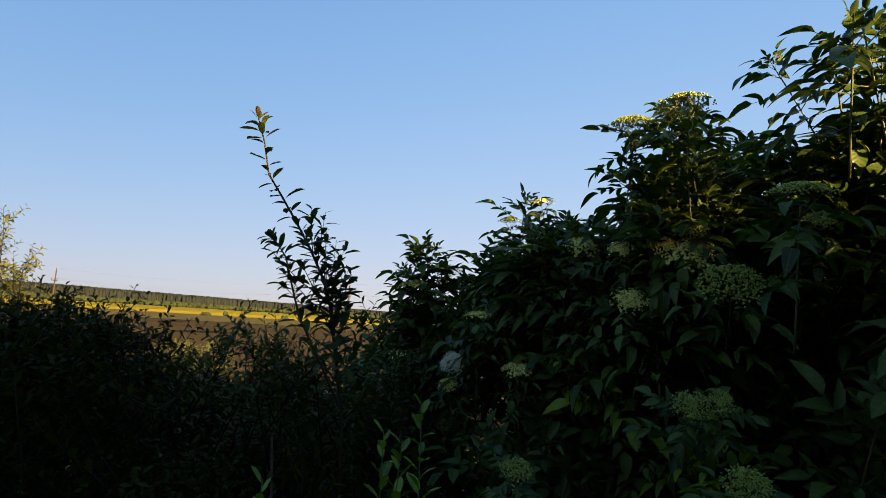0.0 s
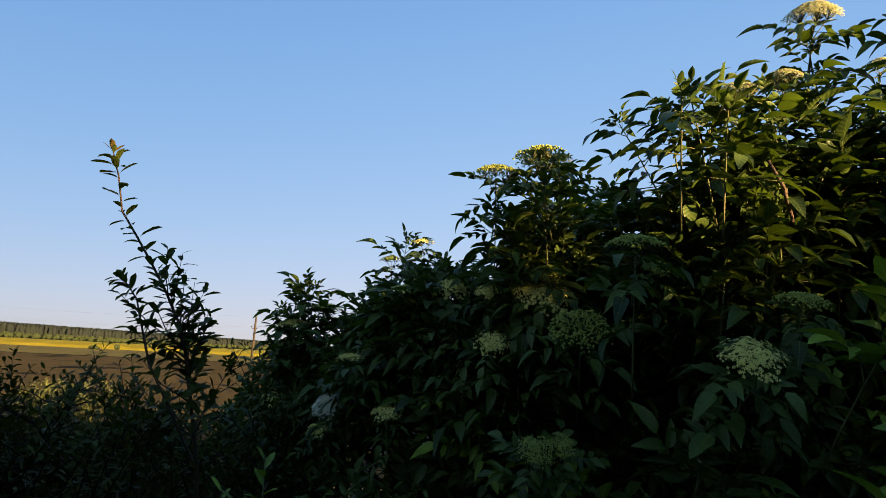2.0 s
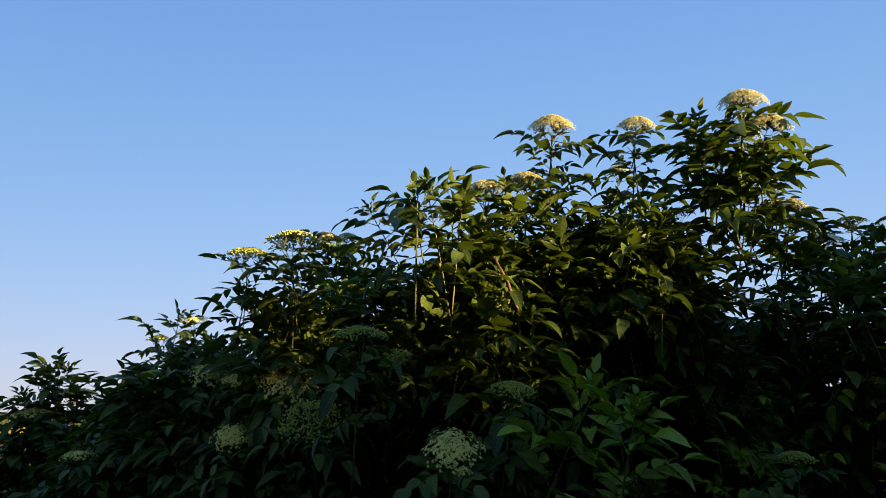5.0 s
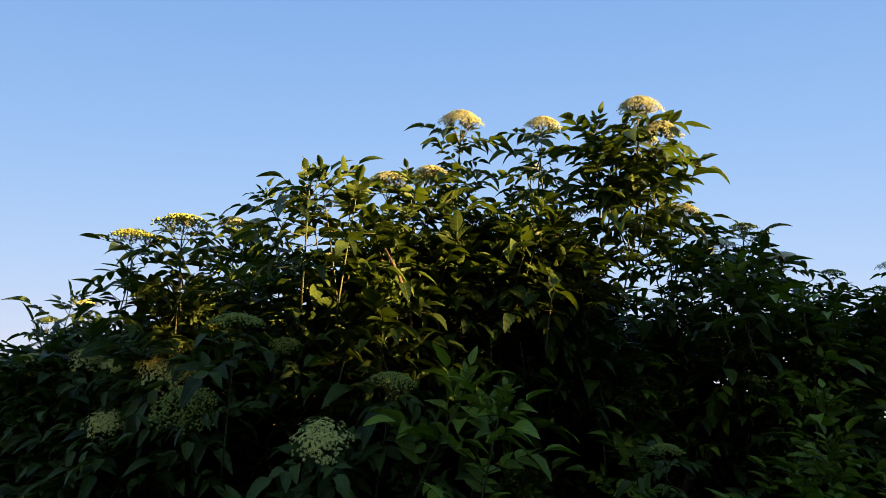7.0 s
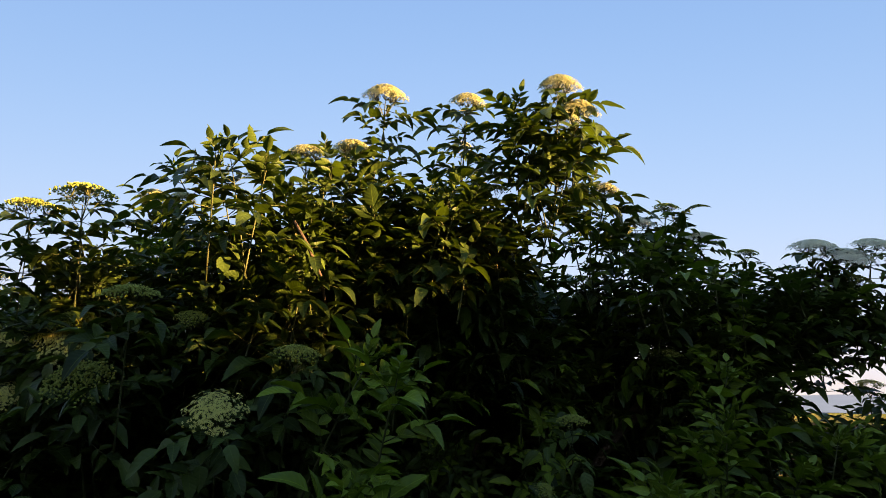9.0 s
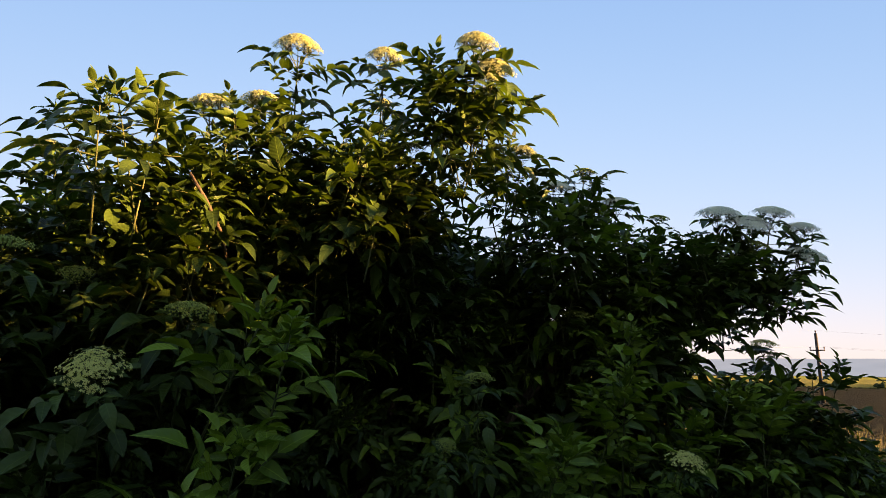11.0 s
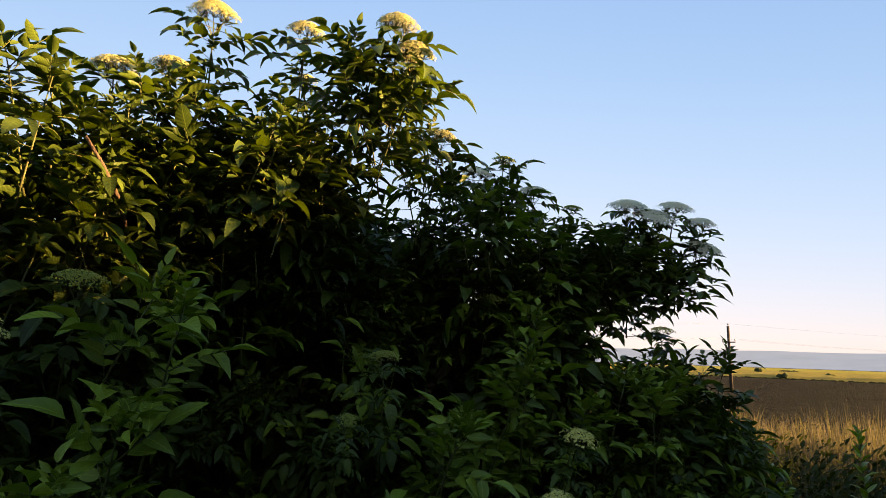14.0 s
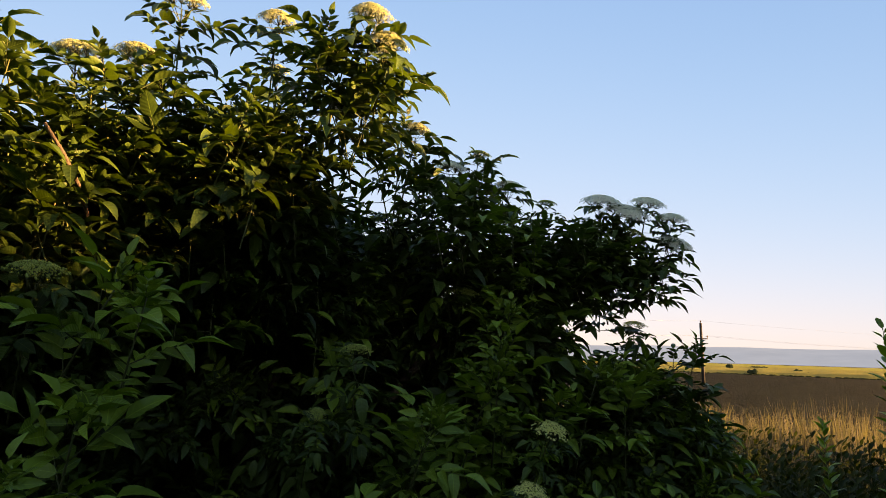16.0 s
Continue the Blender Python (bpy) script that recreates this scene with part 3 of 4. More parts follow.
# the thick back of the bush
for i in range(380):
    x = rng.uniform(0.7, 3.9)
    back = np.interp(x, (0.9, 1.6, 2.4, 3.0, 4.0), (2.1, 1.85, 1.6, 1.5, 1.1))
    top = np.interp(x, (0.9, 1.9, 2.4, 2.9, 3.3, 3.6, 4.0), (1.9, 1.85, 1.65, 1.55, 1.4, 1.3, 1.2))
    shoot(fol, twigs, (x, back + rng.uniform(-0.05, 0.35), rng.uniform(0.3, top)), (rng.uniform(-0.6, 0.6), rng.uniform(-0.4, 0.8), 0.8), rng, rng.uniform(1.0, 1.3), 0.30, False, 2)

# the deep inner boughs behind it
for i in range(240):
    x = rng.uniform(0.9, 2.4)
    back = np.interp(x, (0.9, 1.6, 2.4, 3.0, 3.4), (2.4, 2.2, 1.95, 1.75, 1.5))
    top = np.interp(x, (0.9, 1.4, 2.3, 2.6, 2.9, 3.3), (2.0, 2.15, 2.12, 1.9, 1.7, 1.5))
    shoot(fol, twigs, (x, back + rng.uniform(0, 0.45), rng.uniform(1.0, top)), (rng.uniform(-0.6, 0.6), rng.uniform(-0.6, 0.6), 0.8), rng, rng.uniform(1.1, 1.35), 0.30, False, 2)

# the dark depth behind the hollow
for i in range(520):
    x = rng.uniform(1.45, 3.25)
    p = (x, 3.0 - 0.53 * x + rng.uniform(0, 0.4), rng.uniform(1.2, max(1.84, 2.12 - 0.9 * max(0, x - 2.2))))
    shoot(fol, twigs, p, (rng.uniform(-0.6, 0.6), rng.uniform(-0.6, 0.6), 0.8), rng, rng.uniform(1.0, 1.25), 0.30, False, 2)

# the crest of the crown against the sky: place and height
CREST = [
    (-0.02, 2.72, 1.55), (0.16, 2.61, 1.72), (0.40, 2.45, 1.95), (0.53, 2.38, 2.08), (0.66, 1.72, 1.97), (0.72, 1.58, 2.08), (0.85, 1.50, 2.15),
    (1.02, 1.38, 2.31), (1.12, 1.20, 2.27), (1.27, 1.27, 2.33), (1.45, 1.36, 2.45), (1.60, 1.34, 2.43), (1.85, 1.22, 2.43), (2.05, 1.10, 2.41), (2.30, 1.07, 2.40),
    (2.47, 1.05, 2.44), (2.70, 1.08, 2.40), (2.88, 1.04, 2.45), (3.00, 0.95, 2.28), (3.14, 0.90, 2.20), (3.30, 0.74, 2.21), (3.39, 0.58, 2.20), (3.42, 0.48, 2.18),
]
for i in range(360):
    s = rng.uniform(0, len(CREST) - 1.001)
    k = int(s)
    if k > 12 and i % 5 < 2:
        continue
    a, b = Vector(CREST[k]), Vector(CREST[k + 1])
    p = a.lerp(b, s - k)
    drop = rng.uniform(0.0, 0.36) * (0.4 if k > 17 else 1.0)
    back = rng.uniform(-0.12, 0.22)
    p += Vector((0.4 * back + rng.uniform(-0.05, 0.05), back, -0.04 - drop - 0.5 * abs(back)))
    shoot(fol, twigs, p, (rng.uniform(-0.5, 0.5), rng.uniform(-0.6, 0.3), 1), rng, rng.uniform(0.68, 0.86), 0.30 if k <= 17 else 0.15, False, 3 if k > 12 and i % 3 == 0 else i % 2)

# single shoots that stand out: place, and the way they lean
TIPS = [
    (0.14, 2.60, 2.01, -0.1, 0), (0.31, 2.56, 1.86, 0.1, 0), (0.54, 2.39, 2.20, 0.1, 0), (0.68, 1.62, 2.06, -0.1, 0),
    (0.87, 1.51, 2.07, -0.2, -0.2), (0.92, 1.50, 2.02, 0.1, -0.2), (1.00, 1.41, 2.43, -0.7, 0), (1.06, 1.20, 2.43, -0.1, -0.2), (1.13, 1.15, 2.42, 0.2, -0.1), (1.10, 1.22, 2.45, -0.3, -0.1), (1.20, 1.20, 2.42, 0.1, 0),
    (1.43, 1.32, 2.56, -0.2, 0), (1.07, 2.00, 2.47, 0, 0), (1.20, 1.66, 2.28, 0, -0.1), (2.39, 1.04, 2.59, 0.1, 0), (2.89, 1.06, 2.59, 0.1, 0), (2.96, 0.80, 2.27, 0.1, 0),
    (1.23, 0.93, 1.72, 0, -0.5), (3.49, 0.71, 1.70, 0.3, 0), (3.66, 0.39, 1.78, 0.3, -0.2),
]
TIPS += [
    (3.63, 0.48, 1.75, 0.1, 0), (3.66, 0.38, 1.58, 0.2, -0.1),
    (3.80, 0.62, 1.60, 0.2, -0.2), (3.66, 0.58, 1.62, -0.1, 0), (3.75, 0.40, 1.42, 0.2, -0.3), (3.60, 0.35, 1.35, 0.1, -0.3),
]
for x, y, z, lx, ly in TIPS:
    shoot(fol, twigs, (x, y, z - 0.08), (lx, ly, 1), rng, rng.uniform(0.70, 0.82), 0.32)
FRONT_TIPS = [
    (1.42, 0.95, 1.80, 0.3, -0.5), (1.75, 0.92, 1.48, 0.1, -0.6), (1.95, 0.88, 1.50, 0.1, -0.5), (1.35, 0.75, 1.25, 0.1, -0.6),
    (2.30, 0.75, 1.45, 0.2, -0.4), (2.55, 0.72, 1.58, 0.2, -0.3), (2.85, 0.62, 1.50, 0.2, -0.4), (3.10, 0.60, 1.60, 0.2, -0.2),
    (1.05, 1.15, 1.45, -0.2, -0.6), (0.85, 1.25, 1.55, -0.3, -0.5), (1.10, 1.25, 1.86, -0.2, -0.4), (0.98, 1.30, 1.80, -0.2, -0.4),
    (3.34, 0.70, 1.58, 0.3, -0.2), (2.05, 0.72, 1.12, 0.0, -0.6), (2.70, 0.40, 1.15, 0.2, -0.4), (3.40, 0.30, 1.15, 0.3, -0.3),
]
FRONDS = [
    (1.28, 0.89, 1.88), (1.33, 0.82, 1.84), (1.43, 0.82, 1.79), (1.54, 0.75, 1.66), (1.64, 0.72, 1.66), (1.70, 0.78, 1.67), (1.62, 0.78, 1.62), (1.32, 0.79, 1.55), (1.12, 0.85, 1.84),
    (1.84, 0.69, 1.50), (2.42, 0.83, 1.80), (2.54, 0.68, 1.70), (2.70, 0.75, 1.85), (1.20, 0.74, 1.45),
    (1.03, 0.98, 1.58), (1.45, 0.70, 1.50), (1.75, 0.66, 1.44), (2.15, 0.64, 1.50), (2.35, 0.62, 1.40), (1.42, 0.62, 1.30), (1.10, 0.80, 1.30), (1.85, 0.60, 1.30),
]
for x, y, z in FRONDS:
    # low left fronds take the dark leaf, so their shade is in the colour
    shoot(fol, twigs, (x, y, z - 0.03), (rng.uniform(-0.35, 0.35), rng.uniform(-0.6, -0.1), 1), rng, rng.uniform(0.76, 0.92), 0.34, False, 0 if x < 1.15 and z < 1.7 else 3, 0.7)
for i in range(30):
    p = (rng.uniform(3.12, 3.66), rng.uniform(0.50, 0.82), rng.uniform(1.40, 1.63))
    shoot(fol, twigs, p, (rng.uniform(-0.3, 0.3), rng.uniform(-0.6, 0.1), 1), rng, rng.uniform(0.7, 0.85), 0.30, False, 3 if i % 3 == 0 else 0, 0.7)
# the arm: a leafy bough that reaches out and droops at its end
for i in range(26):
    t = rng.random()
    p = Vector((3.08, 0.95, 2.14)).lerp(Vector((3.38, 0.50, 2.16)), t) + Vector((rng.uniform(-0.10, 0.10), rng.uniform(-0.10, 0.10), rng.uniform(-0.09 + 0.07 * t, 0.08)))
    shoot(fol, twigs, p, (rng.uniform(-0.4, 0.4), rng.uniform(-0.7, 0.3), 0.8), rng, rng.uniform(0.54, 0.68), 0.16)
for i in range(16):
    t = rng.random()
    p = Vector((3.02, 1.00, 1.95)).lerp(Vector((3.18, 0.84, 1.95)), t) + Vector((rng.uniform(-0.12, 0.12), rng.uniform(-0.12, 0.12), rng.uniform(-0.14, 0.08)))
    shoot(fol, twigs, p, (rng.uniform(-0.3, 0.6), rng.uniform(-0.6, 0.3), 0.8), rng, rng.uniform(0.65, 0.85), 0.24)
# every third shoot in lighter leaf colour, lifting the shade under the crest
for i in range(64):
    x = rng.uniform(1.35, 2.35)
    p = (x, 1.95 - 0.35 * x + rng.uniform(0, 0.4), rng.uniform(1.92, 2.34))
    shoot(fol, twigs, p, (rng.uniform(-0.5, 0.5), rng.uniform(-0.6, 0.3), 1), rng, rng.uniform(0.8, 0.95), 0.3, False, 3 if i % 3 == 0 else 0)
# lighter leaf colour again in every third shoot, for the same lift
for i in range(20):
    x = rng.uniform(2.1, 2.55)
    p = (x, 1.95 - 0.32 * x + rng.uniform(0, 0.4), rng.uniform(1.85, 2.26))
    shoot(fol, twigs, p, (rng.uniform(-0.5, 0.5), rng.uniform(-0.6, 0.3), 1), rng, rng.uniform(0.72, 0.88), 0.3, False, 3 if i % 3 == 0 else 0)
for i in range(36):
    a = Vector((1.02, 1.40, 2.28)).lerp(Vector((1.85, 1.30, 2.38)), rng.random())
    p = a + Vector((0, rng.uniform(-0.12, 0.15), rng.uniform(-0.26, 0.0)))
    shoot(fol, twigs, p, (rng.uniform(-0.5, 0.5), rng.uniform(-0.6, 0.3), 1), rng, rng.uniform(0.68, 0.84), 0.3)
for i in range(24):
    p = (rng.uniform(1.65, 2.1), rng.uniform(1.05, 1.35), rng.uniform(2.18, 2.40))
    shoot(fol, twigs, p, (rng.uniform(-0.5, 0.5), rng.uniform(-0.6, 0.3), 1), rng, rng.uniform(0.66, 0.82), 0.3)
for i in range(9):
    p = (rng.uniform(0.02, 0.34), rng.uniform(2.50, 2.72), rng.uniform(1.55, 1.76))
    shoot(fol, twigs, p, (rng.uniform(-0.5, 0.3), rng.uniform(-0.5, 0.3), 1), rng, rng.uniform(0.7, 0.85), 0.3)
# the full lobe under the green heads, and the slope beside it
for i in range(34):
    p = (rng.uniform(0.64, 1.02), rng.uniform(1.46, 1.72), rng.uniform(1.78, 2.10))
    shoot(fol, twigs, p, (rng.uniform(-0.6, 0.4), rng.uniform(-0.7, 0.2), 1), rng, rng.uniform(0.62, 0.78), 0.28)
for i in range(24):
    p = Vector((0.40, 2.34, 1.84)).lerp(Vector((0.66, 1.78, 1.93)), rng.random()) + Vector((rng.uniform(-0.06, 0.06), 0, rng.uniform(-0.22, 0.06)))
    shoot(fol, twigs, p, (rng.uniform(-0.6, 0.3), rng.uniform(-0.6, 0.3), 1), rng, rng.uniform(0.62, 0.78), 0.28)
# close growth between the crown and the arm, the slope under the arm, and the first tip of the bush
fill = random.Random(5)
for i in range(190):
    x = fill.uniform(2.15, 3.0)
    p = (x, 2.50 - 0.42 * x + fill.uniform(0, 0.40), fill.uniform(1.62, 2.43 - 0.32 * (x - 2.15)))
    shoot(fol, twigs, p, (fill.uniform(-0.6, 0.6), fill.uniform(-0.6, 0.3), 0.8), fill, fill.uniform(0.8, 1.0), 0.28, False, 1)
for i in range(46):
    p = (fill.uniform(2.88, 3.15), fill.uniform(0.78, 1.10), fill.uniform(1.55, 1.90))
    shoot(fol, twigs, p, (fill.uniform(-0.5, 0.4), fill.uniform(-0.6, 0.3), 0.9), fill, fill.uniform(0.65, 0.82), 0.28, False, 1)
for x, y, z in ((0.10, 2.60, 1.88), (0.17, 2.58, 1.91), (0.20, 2.62, 1.84), (0.05, 2.60, 1.80)):
    shoot(fol, twigs, (x, y, z), (fill.uniform(-0.4, 0.4), fill.uniform(-0.4, 0.2), 1), fill, 0.74, 0.3)
TOP_TIPS = [
    (1.93, 0.98, 2.55, -0.6, 0), (2.13, 0.90, 2.54, 0.3, -0.1), (2.12, 0.95, 2.44, 0.2, -0.2), (2.00, 0.96, 2.50, -0.3, 0),
    (1.965, 0.99, 2.695, -0.1, -0.1), (1.94, 0.98, 2.63, -0.5, -0.1), (2.02, 0.93, 2.66, 0.1, -0.2),
    (1.60, 1.32, 2.46, -0.4, 0), (1.80, 1.25, 2.46, 0, -0.3), (1.10, 1.32, 2.36, -0.4, -0.3), (1.22, 1.30, 2.35, -0.2, -0.3),
]
for x, y, z, lx, ly in TOP_TIPS:
    shoot(fol, twigs, (x, y, z), (lx, ly, 1), rng, 0.76, 0.30)
for x, y, z, lx, ly in FRONT_TIPS:
    # low left tips get the darker leaf colour in place of shade
    shoot(fol, twigs, (x, y, z), (lx, ly, 1), rng, rng.uniform(0.78, 0.94), 0.36, False, 0 if x < 1.15 and z < 1.7 else 3, 0.7)


def umbel(rng, wide, buds, count, full, dome=0.5):
    """A domed elder flower head facing +z: forked rays carrying many tiny five-petalled florets."""
    rays, fl = Geo(), Geo()
    R = wide / 2
    ends = []
    for a in range(5):
        wa = 2 * math.pi * a / 5 + rng.uniform(-0.2, 0.2)
        e = Vector((0.45 * R * math.cos(wa), 0.45 * R * math.sin(wa), -0.014))
        rays.add(tube([Vector((0, 0, -0.065)), e * 0.45 + Vector((0, 0, -0.035)), e], [0.0016, 0.0013, 0.001], 3))
        for b in range(15 if full else 8):
            wb = wa + rng.uniform(-0.85, 0.85)
            q = R * rng.uniform(0.2, 0.9)
            e2 = Vector((q * math.cos(wb), q * math.sin(wb), dome * R * (1 - (q / R) ** 2) - 0.006))
            ends.append(e2)
            rays.add(tube([e, (e + e2) / 2 + Vector((0, 0, -0.004)), e2], [0.001, 0.0008, 0.0006], 3))
    for i in range(count):
        e = ends[i % len(ends)]
        w, q = rng.uniform(0, 6.283), (0.24 if full else 0.34) * R * math.sqrt(rng.random())
        x, y = e.x + q * math.cos(w), e.y + q * math.sin(w)
        rr = math.hypot(x, y) / R
        if rr > 1.05:
            continue
        z = (dome if full else 0.3) * R * (1 - rr * rr) + (rng.uniform(-0.009, 0.004) if full else rng.uniform(-0.005, 0.005))
        s = (0.0040 if full else 0.0042) * rng.uniform(0.7, 1.2) * (0.75 if buds else 1.0)
        v, f = [(0, 0, 0)], []
        if buds:
            v = [(0, 0, s), (s, 0, 0), (0, s, 0), (-s, 0, 0), (0, -s, 0), (0, 0, -s)]
            f = [(0, 1, 2), (0, 2, 3), (0, 3, 4), (0, 4, 1), (5, 2, 1), (5, 3, 2), (5, 4, 3), (5, 1, 4)]
        else:
            for k in range(5):
                for o, rad in ((-0.42, 0.75), (0.42, 0.75)):
                    aa = 2 * math.pi * k / 5 + o
                    v.append((s * rad * math.cos(aa), s * rad * math.sin(aa), s * 0.15))
                aa = 2 * math.pi * k / 5
                v.append((s * 1.15 * math.cos(aa), s * 1.15 * math.sin(aa), -s * 0.1))
                n0 = 1 + 3 * k
                f.append((0, n0, n0 + 2, n0 + 1))
        fl.add(piece(v, f), Matrix.Translation((x, y, z)) @ Matrix.Rotation(math.atan2(y, x), 4, "Z") @ Matrix.Rotation(0.9 * rr + rng.uniform(-0.4, 0.4), 4, "Y") @ Matrix.Rotation(rng.uniform(0, 6), 4, "Z"))
    rays.add(tube([Vector((0.01, 0, -0.16)), Vector((0, 0, -0.11)), Vector((0, 0, -0.06))], [0.0026, 0.0023, 0.002], 5))
    return rays.mesh("flower_head", [M_TWIG]), fl.mesh("blossom", [M_BUD if buds else M_FLOWER if full else M_WHITE], False)


HEADS = [umbel(random.Random(40 + i), 0.15, i >= 6, (1350, 560, 620)[i // 3 if i < 6 else 2], i < 3) for i in range(10)]
HEADS += [umbel(random.Random(60 + i), 0.15, False, 1200, True, 0.32) for i in range(3)]
for rays, fl in HEADS[10:]:
    fl.materials[0] = M_PALE


def flower(x, y, z, wide, lean, buds):
    rays, fl = HEADS[rng.randrange(10, 13) if buds < 0 else rng.randrange(6, 10) if buds else rng.randrange(3) if z > 2.15 and x < 2.5 else rng.randrange(10, 13) if z > 2.15 else rng.randrange(3, 6)]
    zz = Vector((-0.35 * lean + rng.uniform(-0.12, 0.12), -lean + rng.uniform(-0.1, 0.1), 1)).normalized()
    m = along((x, y, z), zz.orthogonal(), zz) @ Matrix.Rotation(rng.uniform(0, 6), 4, "Z") @ Matrix.Diagonal((wide / 0.15,) * 3 + (1,))
    head = part("flower_head", rays, elder, "green-budded flower head" if buds > 0 else "cream-white flower head", m)
    part("blossom", fl, head)["kind"] = "stuff"
    shoot(fol, twigs, Vector((x, y, z)) - zz * 0.028, zz, rng, 0.5 if buds > 0 and wide < 0.1 else 0.88 if z > 2.5 else 0.62 if z > 1.98 and (x > 3.15 or x < 0.85) else 0.85 if z > 1.98 else 0.7 if z > 1.5 else 0.45, 0.12 if x > 3.3 and z > 2 else 0.30, True)
    if z > 2.15:
        shoot(fol, twigs, Vector((x, y, z)) - zz * 0.115, zz + Vector((rng.uniform(-0.3, 0.3), rng.uniform(-0.3, 0.3), 0)), rng, 0.6, 0.14)


for row in CROWN_HEADS + ARM_HEADS + FRONT_HEADS + LEFT_HEADS:
    flower(*row)

for k in range(len(LOBES)):
    c, r, _ = LOBES[k]
    base = Vector((1.9 + rng.uniform(-0.25, 0.25), 1.75 + rng.uniform(-0.2, 0.2), -0.05))
    end = Vector(c) + Vector((rng.uniform(-0.1, 0.1), rng.uniform(-0.1, 0.1), r[2] * 0.5))
    mid = base * 0.5 + end * 0.5 + Vector((rng.uniform(-0.1, 0.1), 0.15, 0.3))
    pts = []
    for q in range(9):
        t = q / 8
        pts.append(base * (1 - t) ** 2 + mid * 2 * t * (1 - t) + end * t * t + Vector((rng.uniform(-1, 1), rng.uniform(-1, 1), 0)) * 0.02)
    part("stem", Geo().add(tube(pts, [0.035 - 0.0028 * q for q in range(9)], 8)).mesh("stem", [M_BARK]), elder, "grey-brown woody stem")
# a bough that catches the sun below the crest, and the bare fork of the arm
part("bough", Geo().add(tube([(1.55, 1.46, 1.82), (1.47, 1.32, 1.96), (1.39, 1.21, 2.06), (1.33, 1.17, 2.13), (1.28, 1.16, 2.19)], [0.007, 0.006, 0.0055, 0.005, 0.004], 8)).mesh("bough", [M_BARK]), elder, "red-brown bough in the sun")
part("bough", Geo().add(tube([(2.95, 1.15, 1.80), (3.08, 1.00, 2.02), (3.20, 0.88, 2.15), (3.33, 0.76, 2.26), (3.48, 0.65, 2.30)], [0.014, 0.012, 0.010, 0.008, 0.006], 8)).mesh("bough", [M_BARK]), elder, "forked bare bough")
ob = part("branching", twigs.mesh("branching", [M_TWIG]), elder, "thin green twigs")
ob["kind"] = "stuff"
fol.finish(elder, (1.3, 0.3, 1.8), 300, LEAF_MESH, LEAVES, [M_LEAF, M_TWIG, M_FRESH], "leaf", "dense pinnate elder foliage", "foliage")


# ---- other plants ----
def simple_leaves(seed, n, length, ratio, mats, tip=0.9, seg=4):
    """Meshes and pieces of n plain leaves with a short stalk."""
    r = random.Random(seed)
    pieces = []
    for _ in range(n):
        L = length * r.uniform(0.85, 1.15)
        g = Geo().add(blade(L, L * ratio, r.uniform(0.15, 0.5), r.uniform(0.0, 0.4), seg, tip, r), Matrix.Translation((0.1 * L, 0, 0)))
        g.add(piece([(0, -0.0009, 0), (0.12 * L, -0.0008, 0), (0.12 * L, 0.0008, 0), (0, 0.0009, 0)], [(0, 1, 2, 3)], None, 1))
        pieces.append(g.piece())
    return pieces, [Geo().add(p).mesh("leaf", mats) for p in pieces]


def leafy(fol, twigs, pts, rng, n, size=1.0, thick=0.003, kinds=4, first=0.15, spread=(45, 85)):
    """Leaves set in turn along a bent twig."""
    pts = [Vector(p) for p in pts]
    twigs.add(tube(pts, [thick * (1 - 0.7 * i / (len(pts) - 1)) for i in range(len(pts))], 4, 0))
    for i in range(n):
        t = first + (1 - first) * (i + 0.5) / n
        s = t * (len(pts) - 1)
        k = min(int(s), len(pts) - 2)
        p, way = pts[k].lerp(pts[k + 1], s - k), (pts[k + 1] - pts[k]).normalized()
        out = Matrix.Rotation(i * 2.4 + rng.uniform(-0.4, 0.4), 3, way) @ way.orthogonal().normalized()
        a = radians(rng.uniform(*spread)) * (1 - 0.25 * t * t)
        d = way * math.cos(a) + out * math.sin(a)
        fol.leaf(rng.randrange(kinds), along(p, d, way + Vector((0, 0, 0.7)), size * rng.uniform(0.75, 1.15) * (1 - 0.35 * t ** 4)))


# plum sapling that stands up against the sky
rng = random.Random(33)
PLUM, PLUM_MESH = simple_leaves(3, 5, 0.058, 0.21, [M_SAPLEAF, M_TWIG], 0.42, 5)
sapling = thing("plum_sapling", "slender young plum sapling with dark oval leaves", "sapling")
sf, st = Foliage(), Geo()
trunk = [Vector(p) for p in ((-0.10, 2.30, 0.0), (-0.13, 2.20, 0.8), (-0.125, 1.88, 1.30), (-0.173, 1.75, 1.627), (-0.20, 1.75, 1.705), (-0.246, 1.75, 1.793),
                             (-0.295, 1.75, 1.872), (-0.346, 1.75, 1.949), (-0.394, 1.75, 2.018), (-0.418, 1.75, 2.122), (-0.432, 1.75, 2.16), (-0.443, 1.75, 2.195))]
part("trunk", Geo().add(tube(trunk, [0.010, 0.008, 0.006, 0.005, 0.0045, 0.004, 0.0037, 0.0034, 0.003, 0.0025, 0.0022, 0.002], 6)).mesh("trunk", [M_BARK]), sapling, "thin grey-brown trunk")
leafy(sf, st, trunk[6:], rng, 30, 1.0, 0.003, 5, 0.0, (55, 80))
leafy(sf, st, trunk[3:7], rng, 30, 0.9, 0.003, 5, 0.0, (50, 85))
second = [Vector(p) for p in ((-0.12, 1.76, 1.33), (-0.26, 1.73, 1.592), (-0.288, 1.73, 1.679), (-0.315, 1.73, 1.766), (-0.345, 1.73, 1.806), (-0.371, 1.73, 1.825))]
leafy(sf, st, second, rng, 40, 0.8, 0.004, 5, 0.3, (50, 85))
